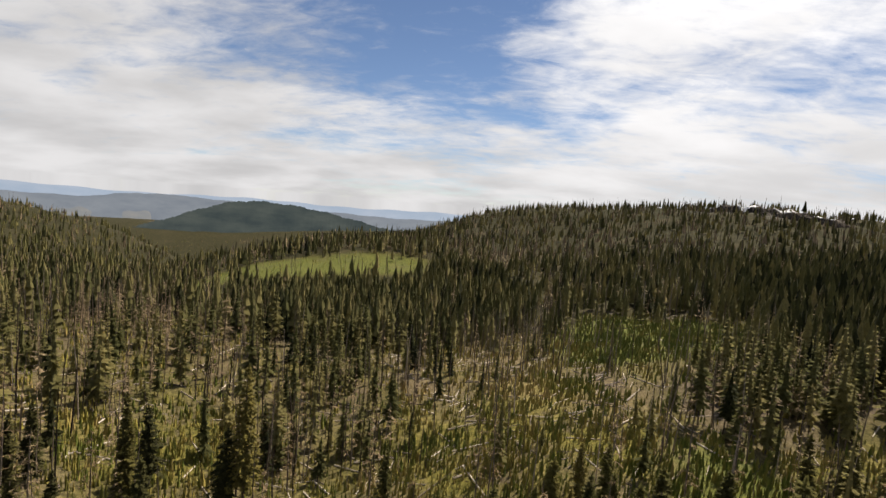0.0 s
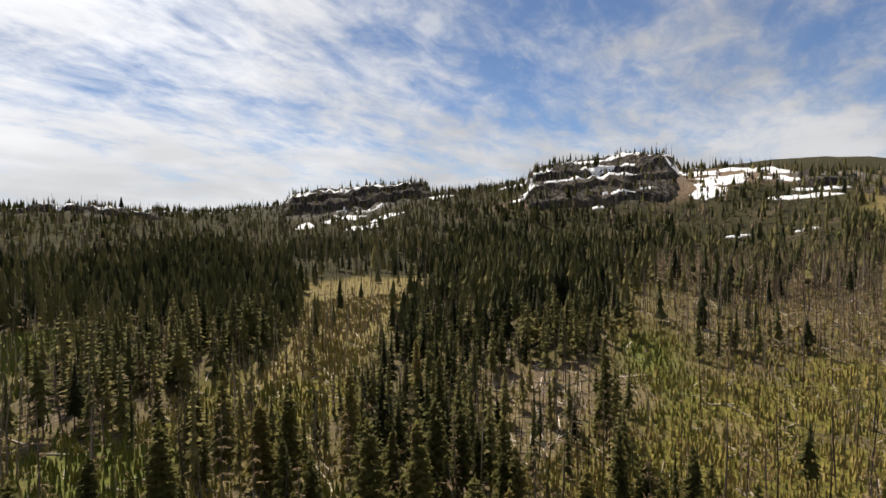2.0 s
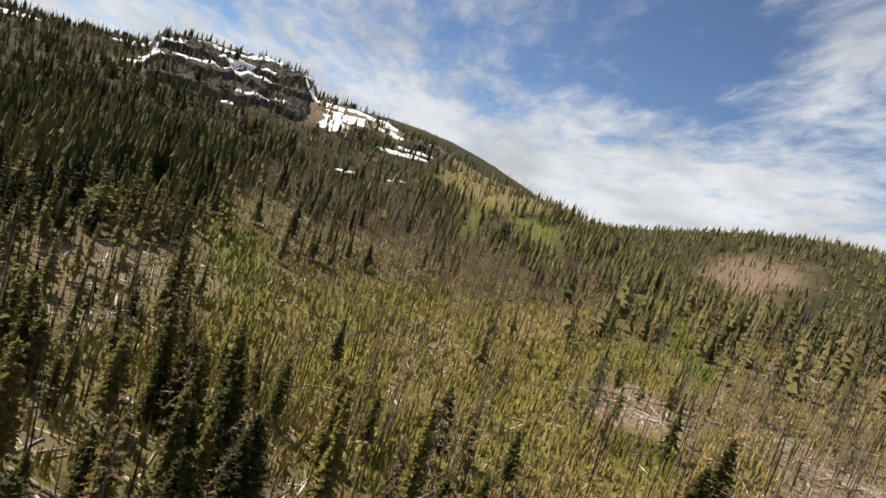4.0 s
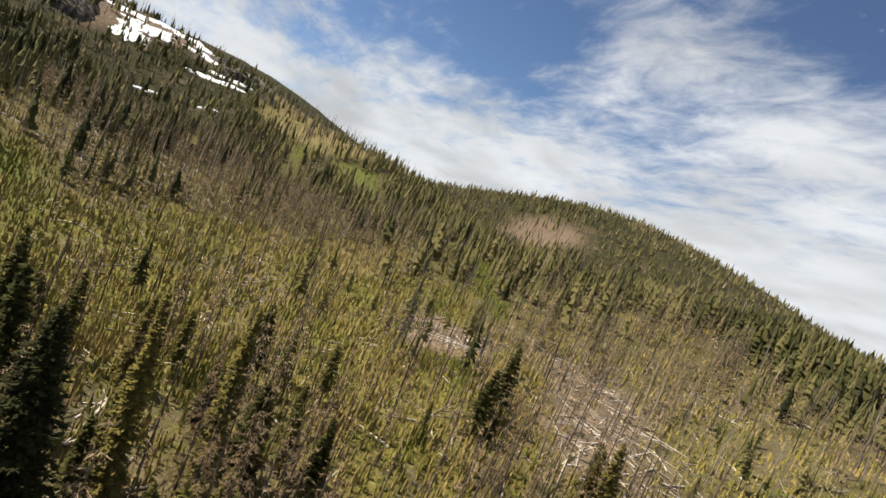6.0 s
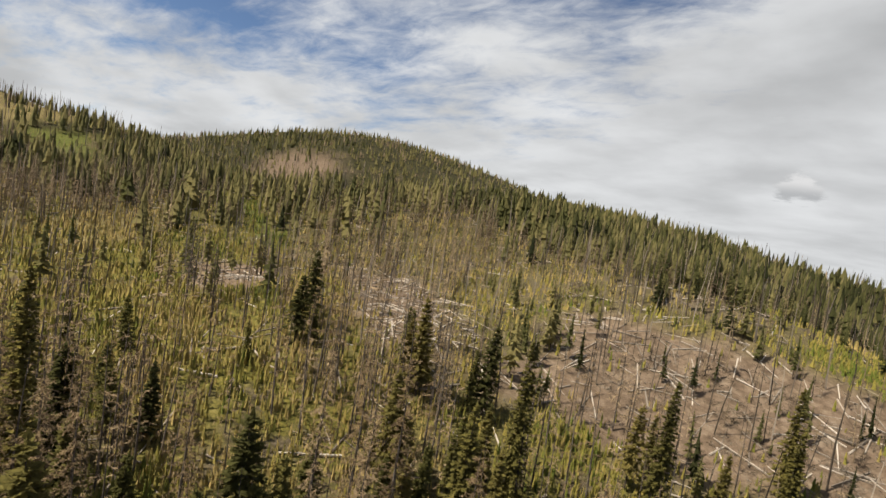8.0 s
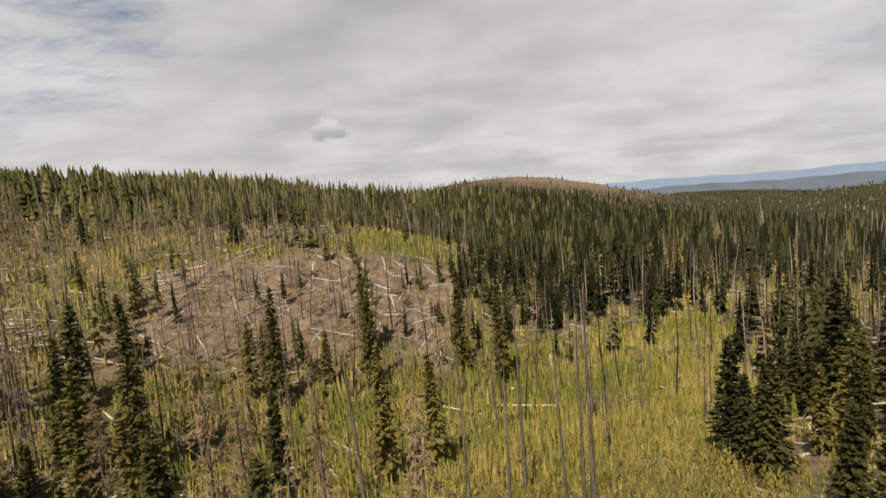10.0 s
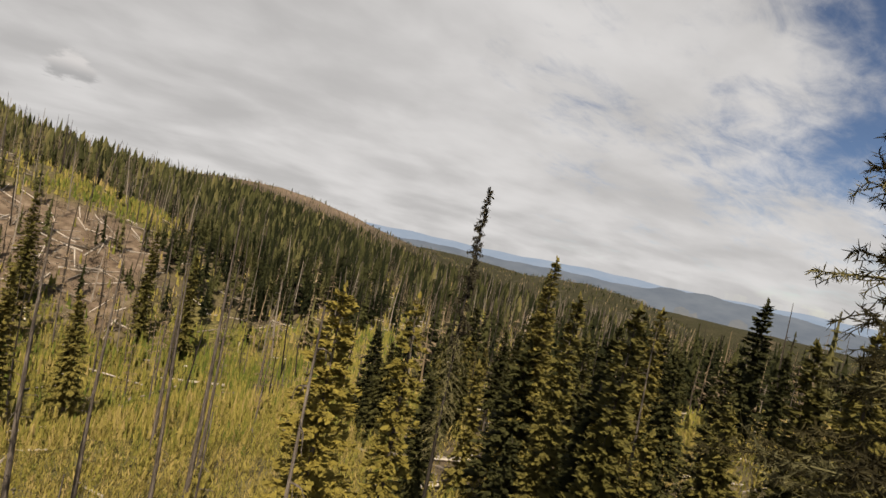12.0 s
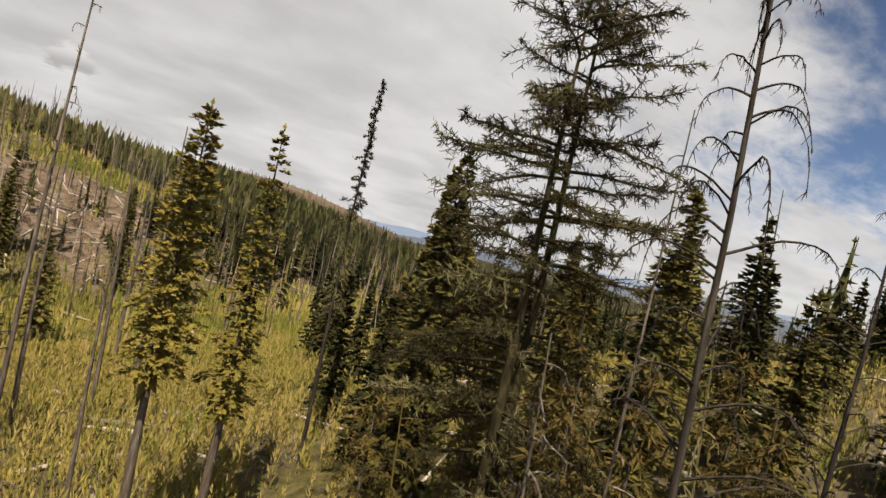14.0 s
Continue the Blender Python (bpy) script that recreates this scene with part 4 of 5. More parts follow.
        poles.append(scatter(POLES if r0 < 200 else FAR_POLES if r0 < 900 else RIDGE_POLES, x, y, surface_z(x, y), g.uniform(6, 19, len(x)), np.clip(g.beta(1.3, 1.5, len(x)) + np.where(x > 0, 0.15, 0), 0, 1), 0.045, seed))
    for n, r0, r1, power, seed in ((5500, 4, 58, 0.9, 34), (32000, 58, 115, 0.8, 31), (135000, 115, 300, 0.6, 32), (14000, 300, 560, 0.4, 33)):
        x, y = ring_points(n, r0, r1, seed, power)
        c = cover_at(x, y)
        g = np.random.default_rng(seed + 50)
        p = np.clip(np.where((x > 0) | (y > 40), 0.5 if r0 < 100 else 0.36, 0.3) + 0.95 * np.maximum.reduce([c["meadow"], c["young"], c["straw"]]) - 0.2 * c["logs"], 0, 1) * (1 - 0.92 * c["bare"]) * (1 - 0.8 * c["shade"]) * (1 - 0.75 * c["dense"]) * (1 - 0.9 * c["rock"])
        keep = g.uniform(0, 1, n) < p
        x, y, lush, dry = x[keep], y[keep], (c["meadow"] * np.clip(np.maximum(x - 20, y - 60) / 30, 0.5, 1))[keep], np.maximum(c["straw"], c["snags"])[keep]
        side = np.degrees(np.arctan2(-x, y)) % 360
        golden = np.clip((side - 60) / 30, 0, 1) * np.clip((335 - side) / 40, 0, 1)
        tone = np.clip(g.normal(0.36, 0.22, len(x)) + 0.26 * ripple(x, y, 38, 71) + 0.15 * ripple(x, y, 12, 72) + np.where(y < -70, 0.10, 0.24) * golden - 0.32 * lush + 0.3 * dry + 0.25 * c["brown"][keep] * (y < -40), 0, 1)
        size = (g.uniform(1.0, 3.2, len(x)) if r0 < 50 else g.uniform(1.2, 3.2, len(x)) if r0 < 100 else g.uniform(1.1, 2.8, len(x))) * (1 + 0.25 * np.clip(ripple(x, y, 20, 73), -1, 1))
        close = np.hypot(x + 24, y - 18) < 66 if r0 < 100 else np.zeros(len(x), bool)
        for shapes, own in ((FINE_SAPS, close), (FINE_SAPS if r0 < 50 else MID_SAPS if r0 < 100 else SAPS, ~close)):
            if own.any():
                saps.append(scatter(shapes, x[own], y[own], surface_z(x[own], y[own]) - 0.1, size[own], tone[own], 0.02, seed))
    g = np.random.default_rng(96)
    r, t = 58 * g.uniform(0, 1, 14000) ** 0.55, g.uniform(0, 6.283, 14000)
    x, y = -31 + r * np.cos(t), -12 + r * np.sin(t)
    p = np.clip(0.85 + 0.35 * ripple(x, y, 9, 98), 0, 1) * np.clip((58 - r) / 12 + 0.2, 0, 1) * (1 - 0.9 * patch_weight("bare", x, y)) * (1 - 0.8 * patch_weight("shade", x, y)) * np.where((x > -40) & (y > 12), 0.25, 1) * np.where((x < -33) & (y > -10) & (x > -70), 0.35, 1)
    keep = (g.uniform(0, 1, len(x)) < p) & keep_clear(x, y, 5)
    x, y = x[keep], y[keep]
    tone = np.clip(g.normal(0.58, 0.17, len(x)) + 0.16 * ripple(x, y, 24, 71) + 0.1 * ripple(x, y, 8, 72), 0, 1)
    saps.append(scatter(FINE_SAPS, x, y, surface_z(x, y) - 0.1, g.uniform(1.2, 3.6, len(x)), tone, 0.02, 97))
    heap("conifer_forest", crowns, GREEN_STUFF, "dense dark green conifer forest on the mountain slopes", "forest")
    heap("conifer_stems", stems, POLE, "grey brown stems under the conifer crowns", "tree trunks")
    heap("dead_conifers", dead, BRONZE_STUFF, "bronzed dead conifers with fine bare branches", "dead trees")
    heap("burnt_poles", poles, POLE, "bare burnt and bleached tree poles standing", "snags")
    heap("young_larch_growth", saps, SAPLING, "yellow green young conifers covering the old burn", "saplings")


def log_shape(n, x, y, t, ln, r):
    ax, ay = x - np.cos(t) * ln / 2, y - np.sin(t) * ln / 2
    bx, by = x + np.cos(t) * ln / 2, y + np.sin(t) * ln / 2
    za, zb = surface_z(ax, ay) + r, surface_z(bx, by) + r * 0.8
    V = np.empty((n, 10, 3))
    for k in range(5):
        q = k * math.pi * 0.4 + 0.6
        sx, sy, sz = -np.sin(t) * math.cos(q), np.cos(t) * math.cos(q), math.sin(q)
        V[:, k] = np.stack([ax + sx * r, ay + sy * r, za + sz * r], 1)
        V[:, 5 + k] = np.stack([bx + sx * r * 0.6, by + sy * r * 0.6, zb + sz * r * 0.6], 1)
    f = []
    for k in range(5):
        j = (k + 1) % 5
        f += [(k, j, 5 + j), (k, 5 + j, 5 + k)]
    f += [(0, 2, 1), (0, 3, 2), (0, 4, 3), (5, 6, 7), (5, 7, 8), (5, 8, 9)]
    F = (np.array(f)[None] + (np.arange(n) * 10)[:, None, None]).reshape(-1, 3)
    return V, F


def fallen_wood():
    g = np.random.default_rng(91)
    x, y = ring_points(26000, 20, 330, 92, 0.5)
    c = cover_at(x, y)
    p = np.clip(0.16 + 0.4 * c["bare"] + 0.85 * c["logs"] + 0.25 * c["snags"] + 0.3 * np.clip(ripple(x, y, 40, 93), 0, 1), 0, 1) * (1 - 0.6 * c["meadow"]) * (1 - 0.4 * c["dense"])
    keep = g.uniform(0, 1, len(x)) < p
    x, y = x[keep], y[keep]
    n = len(x)
    t, ln, r = g.uniform(0, 6.283, n), g.uniform(2.0, 11, n), g.uniform(0.09, 0.25, n)
    V, F = log_shape(n, x, y, t, ln, r)
    near = np.argsort(np.hypot(x + 5, y + 20))[:180]
    rest = np.setdiff1d(np.arange(n), near)
    F1 = F[: 16 * len(rest)]
    heap("fallen_logs", [(V[rest].reshape(-1, 3), F1, np.repeat(g.uniform(0, 1, len(rest)), 10))], LOGWOOD, "bleached fallen logs strewn over the slopes", "logs")
    for i in near:
        o = np.array([x[i], y[i], float(surface_z(x[i:i + 1], y[i:i + 1])[0])])
        me = link_mesh("fallen_log", V[i] - o, F[:16], LOGWOOD)
        point_value(me, "tone", np.full(10, g.uniform(0, 1)))
        ob = new("fallen_log", me)
        ob.location = o
        tagged(ob, "bleached fallen tree trunk lying on the slope", "log", "fallen logs on the slope")


def brush_shape(g):
    """A knee- to head-high tangle of dead twigs, one unit high."""
    bits = []
    for _ in range(5):
        arm = curved_arm(np.array([g.normal(0, 0.12), g.normal(0, 0.12), 0.0]), g.uniform(0, 6.28), g.uniform(0.4, 0.9), g.uniform(0.3, 1.4), g.uniform(0.0, 0.7), 4)
        bits += [tube(arm, np.linspace(0.012, 0.004, 4), 3), twigs(arm, 8, 0.28, g, 0.0, 0.022)]
    return join(bits)


def dead_brush():
    g = np.random.default_rng(61)
    shapes, parts = [brush_shape(g) for _ in range(8)], []
    for k, (cx, cy, r, n) in enumerate(((-31.5, 22, 8, 130), (-30, 30, 8, 80), (-27, 15.5, 5, 55), (-35, 12, 9, 75), (-24, 8, 8, 70), (-28, -4, 12, 60), (-42, 30, 12, 90), (-15, -141, 20, 130), (-17, -121, 13, 90), (5, -130, 22, 120), (18, -127, 14, 80), (-32, -120, 18, 90), (67, -117, 20, 60), (33, -95, 14, 50))):
        t, q = g.uniform(0, 6.283, n), r * g.uniform(0, 1, n) ** 0.6
        x, y = cx + q * np.cos(t), cy + q * np.sin(t)
        parts.append(scatter(shapes, x, y, surface_z(x, y) - 0.05, g.uniform(1.0, 2.8, n), g.beta(1.3, 1.8, n), 0.1, 62 + k))
    heap("dead_brush", parts, BRUSH, "tangled grey brown dead branches and twigs on the ground", "brushwood")


forest()
fallen_wood()
dead_brush()


# ---------------------------------------------------------------- single trees
def part(name, shape, mat, parent, label="", smooth=False):
    ob = new(name, link_mesh(name, *shape, mat, smooth))
    ob.parent = parent
    return tagged(ob, label)


def thing(name, label, category, group=""):
    return tagged(new(name), label, category, group)


def place(ob, x, y, scale=1.0, turn=0.0, lean=(0, 0), wide=1.0):
    z = float(surface_z(np.array([x]), np.array([y]))[0])
    ob.matrix_basis = pose(x, y, z, lean[0], lean[1], turn) @ Matrix.Diagonal((scale * wide, scale * wide, scale, 1))
    return ob


def standing(x, y, scale=1.0, turn=0.0, lean=(0, 0), wide=1.0):
    z = float(surface_z(np.array([x]), np.array([y]))[0])
    return pose(x, y, z, lean[0], lean[1], turn) @ Matrix.Diagonal((scale * wide, scale * wide, scale, 1))


def conifer(seed, h, rad, base, label, mat=None, bark_mat=None, name="conifer", group="green conifers on the slope", inner=0.42, **kind):
    g = np.random.default_rng(seed)
    line = stem_line(h, g)
    tree = thing(name, label, "tree", group)
    part("trunk", tube(line, np.linspace(0.013 * h, 0.012, len(line)), 7), bark_mat or BARK, tree, "brown scaly trunk", True)
    core, _ = cone_layers(inner * rad / h, base + 0.03, 9, 7, g)
    core = (core[0] * h * [1, 1, 0.86] + np.array([on_stem(line, q) * [1, 1, 0] for q in core[0][:, 2] * h]), core[1])
    part("crown", join([bough_crown(line, h, base * h, rad, g, **kind), core]), mat or GREEN, tree, "drooping boughs of green needles")
    n = int(6 + h * 0.6)
    stubs = []
    for _ in range(n):
        z = g.uniform(0.12 * h, base * h + 1.5)
        arm = curved_arm(on_stem(line, z), g.uniform(0, 6.28), g.uniform(0.4, 1.3), 0.0, 0.25, 4)
        stubs.append(tube(arm, [0.02, 0.015, 0.01, 0.004], 3))
    tagged(part("deadwood", join(stubs), GREY_BARK, tree, "short dead grey branches"), kind="stuff")
    return tree


def snag(seed, h, arms, reach, label, bark_mat=None, r=None, fine=4, rise=0.05, sag=0.3, hook=0.0, low=0.3, name="dead_tree", group="standing dead trees", bend=0.012, thin=1.0, each=True):
    """A standing dead tree with bare branches, each a part."""
    g = np.random.default_rng(seed)
    line = stem_line(h, g, bend)
    tree = thing(name, label, "dead tree", group)
    r = r or 0.010 * h
    part("trunk", tube(line, r * np.linspace(1, 0.12, len(line)) ** 0.9, 7), bark_mat or GREY_BARK, tree, "bare weathered trunk", True)
    shapes = []
    for k in range(arms):
        u = low + (0.98 - low) * (k + g.uniform(0, 1)) / arms
        ln = reach * (1 - u) ** 0.6 * g.uniform(0.45, 1.15) + 0.15
        arm = curved_arm(on_stem(line, u * h), g.uniform(0, 6.28), ln, rise + g.normal(0, 0.12), sag * g.uniform(0.4, 1.4), 6, hook * g.uniform(0.3, 1.2))
        bits = [tube(arm, np.linspace(0.028, 0.005, 6) * thin * (0.6 + 0.5 * ln / reach), 3)]
        if fine:
            bits.append(twigs(arm, int(fine * (0.5 + ln)), 0.22 + 0.06 * ln, g, 0.5, 0.02 * thin))
        shapes.append(join(bits))
    if each:
        for s in shapes:
            part("branch", s, bark_mat or GREY_BARK, tree)
    else:
        part("branchwork", join(shapes), bark_mat or GREY_BARK, tree)
    return tree


def dead_brown(seed, h, rad, base, label, mat, name="dead_conifer", group="bronzed dead conifers", step=0.45, bushy=2.4):
    g = np.random.default_rng(seed)
    line = stem_line(h, g)
    tree = thing(name, label, "dead tree", group)
    part("trunk", tube(line, np.linspace(0.011 * h, 0.015, len(line)), 6), GREY_BARK, tree, "bare grey brown trunk", True)
    bits = []
    z = base * h
    while z < h * 0.98:
        u = (z - base * h) / (h * (1 - base))
        for _ in range(3):
            ln = rad * (1 - u) ** 0.7 * g.uniform(0.6, 1.15) + 0.15
            arm = curved_arm(on_stem(line, z), g.uniform(0, 6.28), ln, 0.05, g.uniform(0.1, 0.5), 4)
            bits += [tube(arm, np.linspace(0.02, 0.005, 4), 3), twigs(arm, int((4 + 5 * ln) * bushy), 0.45, g, 0.25, 0.05)]
        z += step * g.uniform(0.7, 1.3)
    tagged(part("branchwork", join(bits), mat, tree, "fine bare brown branches"), kind="stuff")
    return tree


def larch(x, y, h, lean, seed, reach, turn=0.0):
    """A tall bare larch hung with lichen; every limb is a part."""
    g = np.random.default_rng(seed)
    line = stem_line(h, g, 0.006, 10)
    tree = thing("larch", "tall bare larch with dark limbs hung with lichen", "tree", "twin bare larches")
    part("trunk", tube(line, 0.30 * np.linspace(1, 0.06, 10) ** 1.15, 9), LARCH_BARK, tree, "dark furrowed trunk with olive lichen", True)
    n = 74
    for k in range(n):
        u = 0.26 + 0.735 * (k + g.uniform(0, 1)) / n
        ln = reach * min(1.0, 0.24 + 2.9 * (1 - u), 0.45 + 0.9 * u) * g.uniform(0.55, 1.2)
        t = g.uniform(0, 6.28)
        rise = 0.05 + 2.2 * max(0, u - 0.78)
        arm = curved_arm(on_stem(line, u * h), t, ln, rise, (0.30 if u > 0.45 else 0.5) * g.uniform(0.5, 1.3), 8, -0.12)
        arm[2:] += np.cumsum(g.normal(0, 0.035, (6, 3)), 0)
        bits = [tube(arm, np.linspace(0.064, 0.013, 8) * (0.5 + 0.5 * ln / reach), 4), twigs(arm, int(24 + 40 * ln), 0.27, g, 0.10, 0.022, 0.12)]
        for q in range(int(3 + ln * 3.2)):
            f = 0.18 + 0.8 * (q + g.uniform(0, 1)) / int(3 + ln * 3.2)
            p = np.array([np.interp(f * 7, range(8), arm[:, c]) for c in range(3)])
            side = curved_arm(p, t + g.choice([-1, 1]) * g.uniform(0.35, 1.15), (0.35 + 0.34 * ln * (1.1 - f)) * g.uniform(0.5, 1.25), g.normal(0.05, 0.25), g.uniform(-0.1, 0.45), 5)
            bits += [tube(side, np.linspace(0.020, 0.007, 5), 3), twigs(side, int(16 + 24 * g.uniform()), 0.27, g, 0.12, 0.022, 0.05)]
        part("limb", join(bits), LICHEN if g.uniform() < 0.3 else LIMB, tree)
    return place(tree, x, y, 1.0, turn, lean)


def tufted_spire(x, y, top, seed):
    """A dying spruce: dark tufts round the spire, mossy dead twigs below, then bare trunk."""
    g = np.random.default_rng(seed)
    h = tall(x, y, top)
    line = stem_line(h, g, 0.008, 9)
    tree = thing("spruce", "thin dying spruce with dark tufted spire and mossy dead twigs", "tree", "single spruces")
    part("trunk", tube(line, np.linspace(0.17, 0.02, 9), 7), DARK_BARK, tree, "dark bare trunk", True)
    top_bits, mid_bits = [], []
    for z in np.arange(0.64 * h, h - 0.1, 0.10):
        u = z / h
        clump = (0.35 + 0.65 * max(0, math.sin(z * 4.1 + seed))) * min(1, 0.1 + 9 * (1 - u))
        ln = (0.14 + 1.6 * (1 - u) ** 0.6 * clump) * g.uniform(0.6, 1.1)
        arm = curved_arm(on_stem(line, z), g.uniform(0, 6.28), ln, 0.15, 0.35, 4)
        top_bits += [tube(arm, np.linspace(0.018, 0.006, 4), 3), twigs(arm, int(10 + 30 * ln), 0.24, g, 0.05, 0.035), tufts(arm, int(5 + 14 * ln), 0.17, g)]
    for z in np.arange(0.40 * h, 0.68 * h, 0.07):
        arm = curved_arm(on_stem(line, z), g.uniform(0, 6.28), g.uniform(0.4, 1.25), 0.0, 0.5, 4)
        mid_bits += [tube(arm, np.linspace(0.016, 0.005, 4), 3), twigs(arm, 18, 0.28, g, 0.5, 0.03)]
    tagged(part("crown", join(top_bits), SPIRE, tree, "dark brown green tufts"), kind="stuff")
    tagged(part("branchwork", join(mid_bits), LICHEN, tree, "mossy grey dead twigs"), kind="stuff")
    return place(tree, x, y)


# spruces and dead trees that stand closest to the way, by the level of their tops
def tall(x, y, top):
    return top - float(surface_z(np.array([x]), np.array([y]))[0])


def spruce(x, y, top, rad, base, seed, label, mat=None, bark_mat=None, **kind):
    return place(conifer(seed, tall(x, y, top), rad, base, label, mat, bark_mat, "spruce", "single spruces", **kind), x, y)


# these two spruces take the needle colour with painted sunlight
spruce(-25.5, 0.7, 34.6, 2.1, 0.45, 201, "bushy golden green spruce standing in the young growth", SUNLIT, tier=0.30, per=6, sprigs=46, size=0.19, droop=0.30, shape=0.6, ragged=0.5, inner=0.22, slim=0.5, belly=0.25)
spruce(-29.0, 0.1, 34.5, 1.5, 0.34, 202, "narrow golden green spruce with bare lower trunk", SUNLIT, tier=0.36, per=5, sprigs=34, size=0.19, droop=0.45, ragged=0.6, shape=0.6, inner=0.2, slim=0.5)
tufted_spire(-36.9, -6.5, 40.3, 203)
for sx, sy, top, sr, seed in ((-37.1, 3.9, 35.8, 2.0, 204), (-40.8, -1.6, 35.4, 1.9, 205), (-38.6, 2.2, 34.0, 1.8, 206), (-65.0, -10.5, 34.4, 2.4, 207), (-50.5, 9.5, 36.8, 2.7, 208),
                              (-37.9, 15.5, 30.5, 2.0, 209), (-38.0, 9.0, 26.7, 2.0, 213), (-39.3, -2.9, 26.7, 2.0, 214), (-42.5, 13.2, 35.6, 2.5, 218), (-46.0, -8.4, 37.0, 1.9, 219), (-43.3, -2.5, 33.0, 2.2, 251), (-87.6, -44.9, 34.7, 2.6, 252), (-52.0, 2.0, 33.0, 2.2, 253), (-58.0, -4.0, 32.0, 2.2, 254), (-47.5, 4.5, 31.0, 2.2, 255), (-55.0, 12.0, 33.5, 2.4, 256), (-62.0, 4.0, 32.0, 2.3, 257), (-48.0, 17.0, 32.5, 2.3, 258), (-70.0, 12.0, 33.0, 2.5, 271), (-58.0, 20.0, 33.0, 2.5, 272), (-74.0, -14.0, 31.0, 2.2, 274)):
    spruce(sx, sy, top, sr, 0.10, seed, "dark green spruce with dense drooping boughs", OLIVE if top > 34 or seed % 3 == 0 else SHADED, tier=0.40, per=6, sprigs=30, size=0.26, droop=0.42, shape=0.72, inner=0.3, slim=0.5)
spruce(46.5, -3.6, 36.0, 4.4, 0.06, 212, "large dark spruce with heavy layered boughs", SHADED, tier=0.55, per=7, sprigs=44, size=0.42, droop=0.3, shape=0.65, inner=0.35)
spruce(45.0, 1.8, 32.4, 3.6, 0.06, 215, "large dark spruce with heavy layered boughs", SHADED, tier=0.55, per=7, sprigs=40, size=0.42, droop=0.3, shape=0.65, inner=0.35)
# further single trees that stand out: place and level of the top
for k, (sx, sy, top) in enumerate(((53.1, -11.9, 37.4), (56.9, -22.4, 36.3), (16.9, -49.9, 28.4), (19.0, -70.8, 32.4), (-15.2, -62.1, 22.7), (-22.8, -63.2, 20.3), (2.0, -91.4, 27.9), (-15.7, -110.1, 28.8),
                                   (-15.6, -97.1, 24.5), (-35.6, -101.4, 26.3), (-41.8, -92.5, 22.9), (-38.2, 83.7, 38.4), (-49.3, 69.2, 37.5), (45.0, 72.1, 41.7), (63.5, 90.5, 34.3), (64.7, 67.8, 35.6))):
    spruce(sx, sy, top, 2.2 + 0.3 * (k % 4), 0.08 + 0.06 * (k % 3), 400 + k, "green spruce standing clear on the burnt slope", OLIVE, tier=0.55, per=6, sprigs=18, size=0.40, droop=0.38, slim=0.5)
for k, (sx, sy, top) in enumerate(((73.0, 58.9, 37.7), (64.5, 66.4, 38.1), (69.4, 56.9, 40.5), (68.5, 89.1, 36.8), (78.4, 10.0, 31.1), (81.1, 3.9, 32.7), (78.8, 13.7, 34.2), (75.8, 29.0, 29.6),
                                   (108.5, 67.9, 36.7), (107.0, 60.9, 33.6), (98.8, 64.5, 33.8), (121.8, 25.2, 38.5))):
    spruce(sx, sy, top, 2.2 + 0.3 * (k % 4), 0.08 + 0.06 * (k % 3), 430 + k, "dark spruce standing in a clump among fallen logs", tier=0.6, per=6, sprigs=15, size=0.44, droop=0.4, slim=0.5)
larch(-31.2, 15.8, tall(-31.2, 15.8, 42.4), (4.6, -5.8), 301, 3.7)
larch(-30.0, 16.5, tall(-30.0, 16.5, 41.2), (3.4, -4.7), 302, 3.5)


def dead(x, y, top, seed, arms, reach, label, bark_mat=None, turn=0, lean=(0, 0), **kind):
    return place(snag(seed, tall(x, y, top), arms, reach, label, bark_mat, **kind), x, y, 1.0, turn, lean)


def hooked_snag(x, y, top, seed, n, reach, r, label, lean=(0, 0)):
    """A dark dead spruce whose thin branches arch out and hang at their ends; each branch is a part."""
    g = np.random.default_rng(seed)
    h = tall(x, y, top)
    line = stem_line(h, g, 0.01, 12)
    tree = thing("dead_tree", label, "dead tree", BESIDE)
    part("trunk", tube(line + g.normal(0, 0.02, line.shape) * [1, 1, 0], r * np.linspace(1, 0.16, 12), 8), DARK_BARK, tree, "dark bare trunk with cracked bark", True)
    for k in range(n):
        u = 0.14 + 0.85 * (k + g.uniform(0, 1)) / n
        ln = reach * min(1, 0.3 + 1.7 * (1 - u)) * g.uniform(0.35, 1.15)
        t, s = g.uniform(0, 6.28), np.linspace(0, 1, 10)
        out = np.array([math.cos(t), math.sin(t), 0])
        fall = g.uniform(0.35, 1.0)
        arm = on_stem(line, u * h) + out * (ln * np.sin(s * 1.35) / 0.976)[:, None] + np.array([0, 0, 1.0]) * (ln * (0.30 * np.sin(s * 2.4) - fall * s ** 3))[:, None]
        arm[1:] += np.cumsum(g.normal(0, 0.012, (9, 3)), 0)
        bits = [tube(arm, np.linspace(0.022, 0.006, 10) * (0.7 + 0.4 * ln / reach), 4)]
        for _ in range(int(4 + 14 * ln)):
            f = g.uniform(0.25, 1.0) * 9
            p = np.array([np.interp(f, range(10), arm[:, c]) for c in range(3)])
            w = g.uniform(0.05, 0.17)
            tip = p + np.array([g.normal(0, 0.35) * w, g.normal(0, 0.35) * w, -w])
            bits.append(tube([p, (p + tip) / 2 + g.normal(0, 0.01, 3), tip], [0.008, 0.006, 0.003], 3))
        part("branch", join(bits), DARK_BARK, tree)
    return place(tree, x, y, 1.0, 0, lean)


BESIDE = "dead trees beside the larches"
hooked_snag(-28.3, 22.8, 39.5, 303, 118, 1.9, 0.115, "dark dead spruce with long drooping hooked branches", (2.5, 1.2))
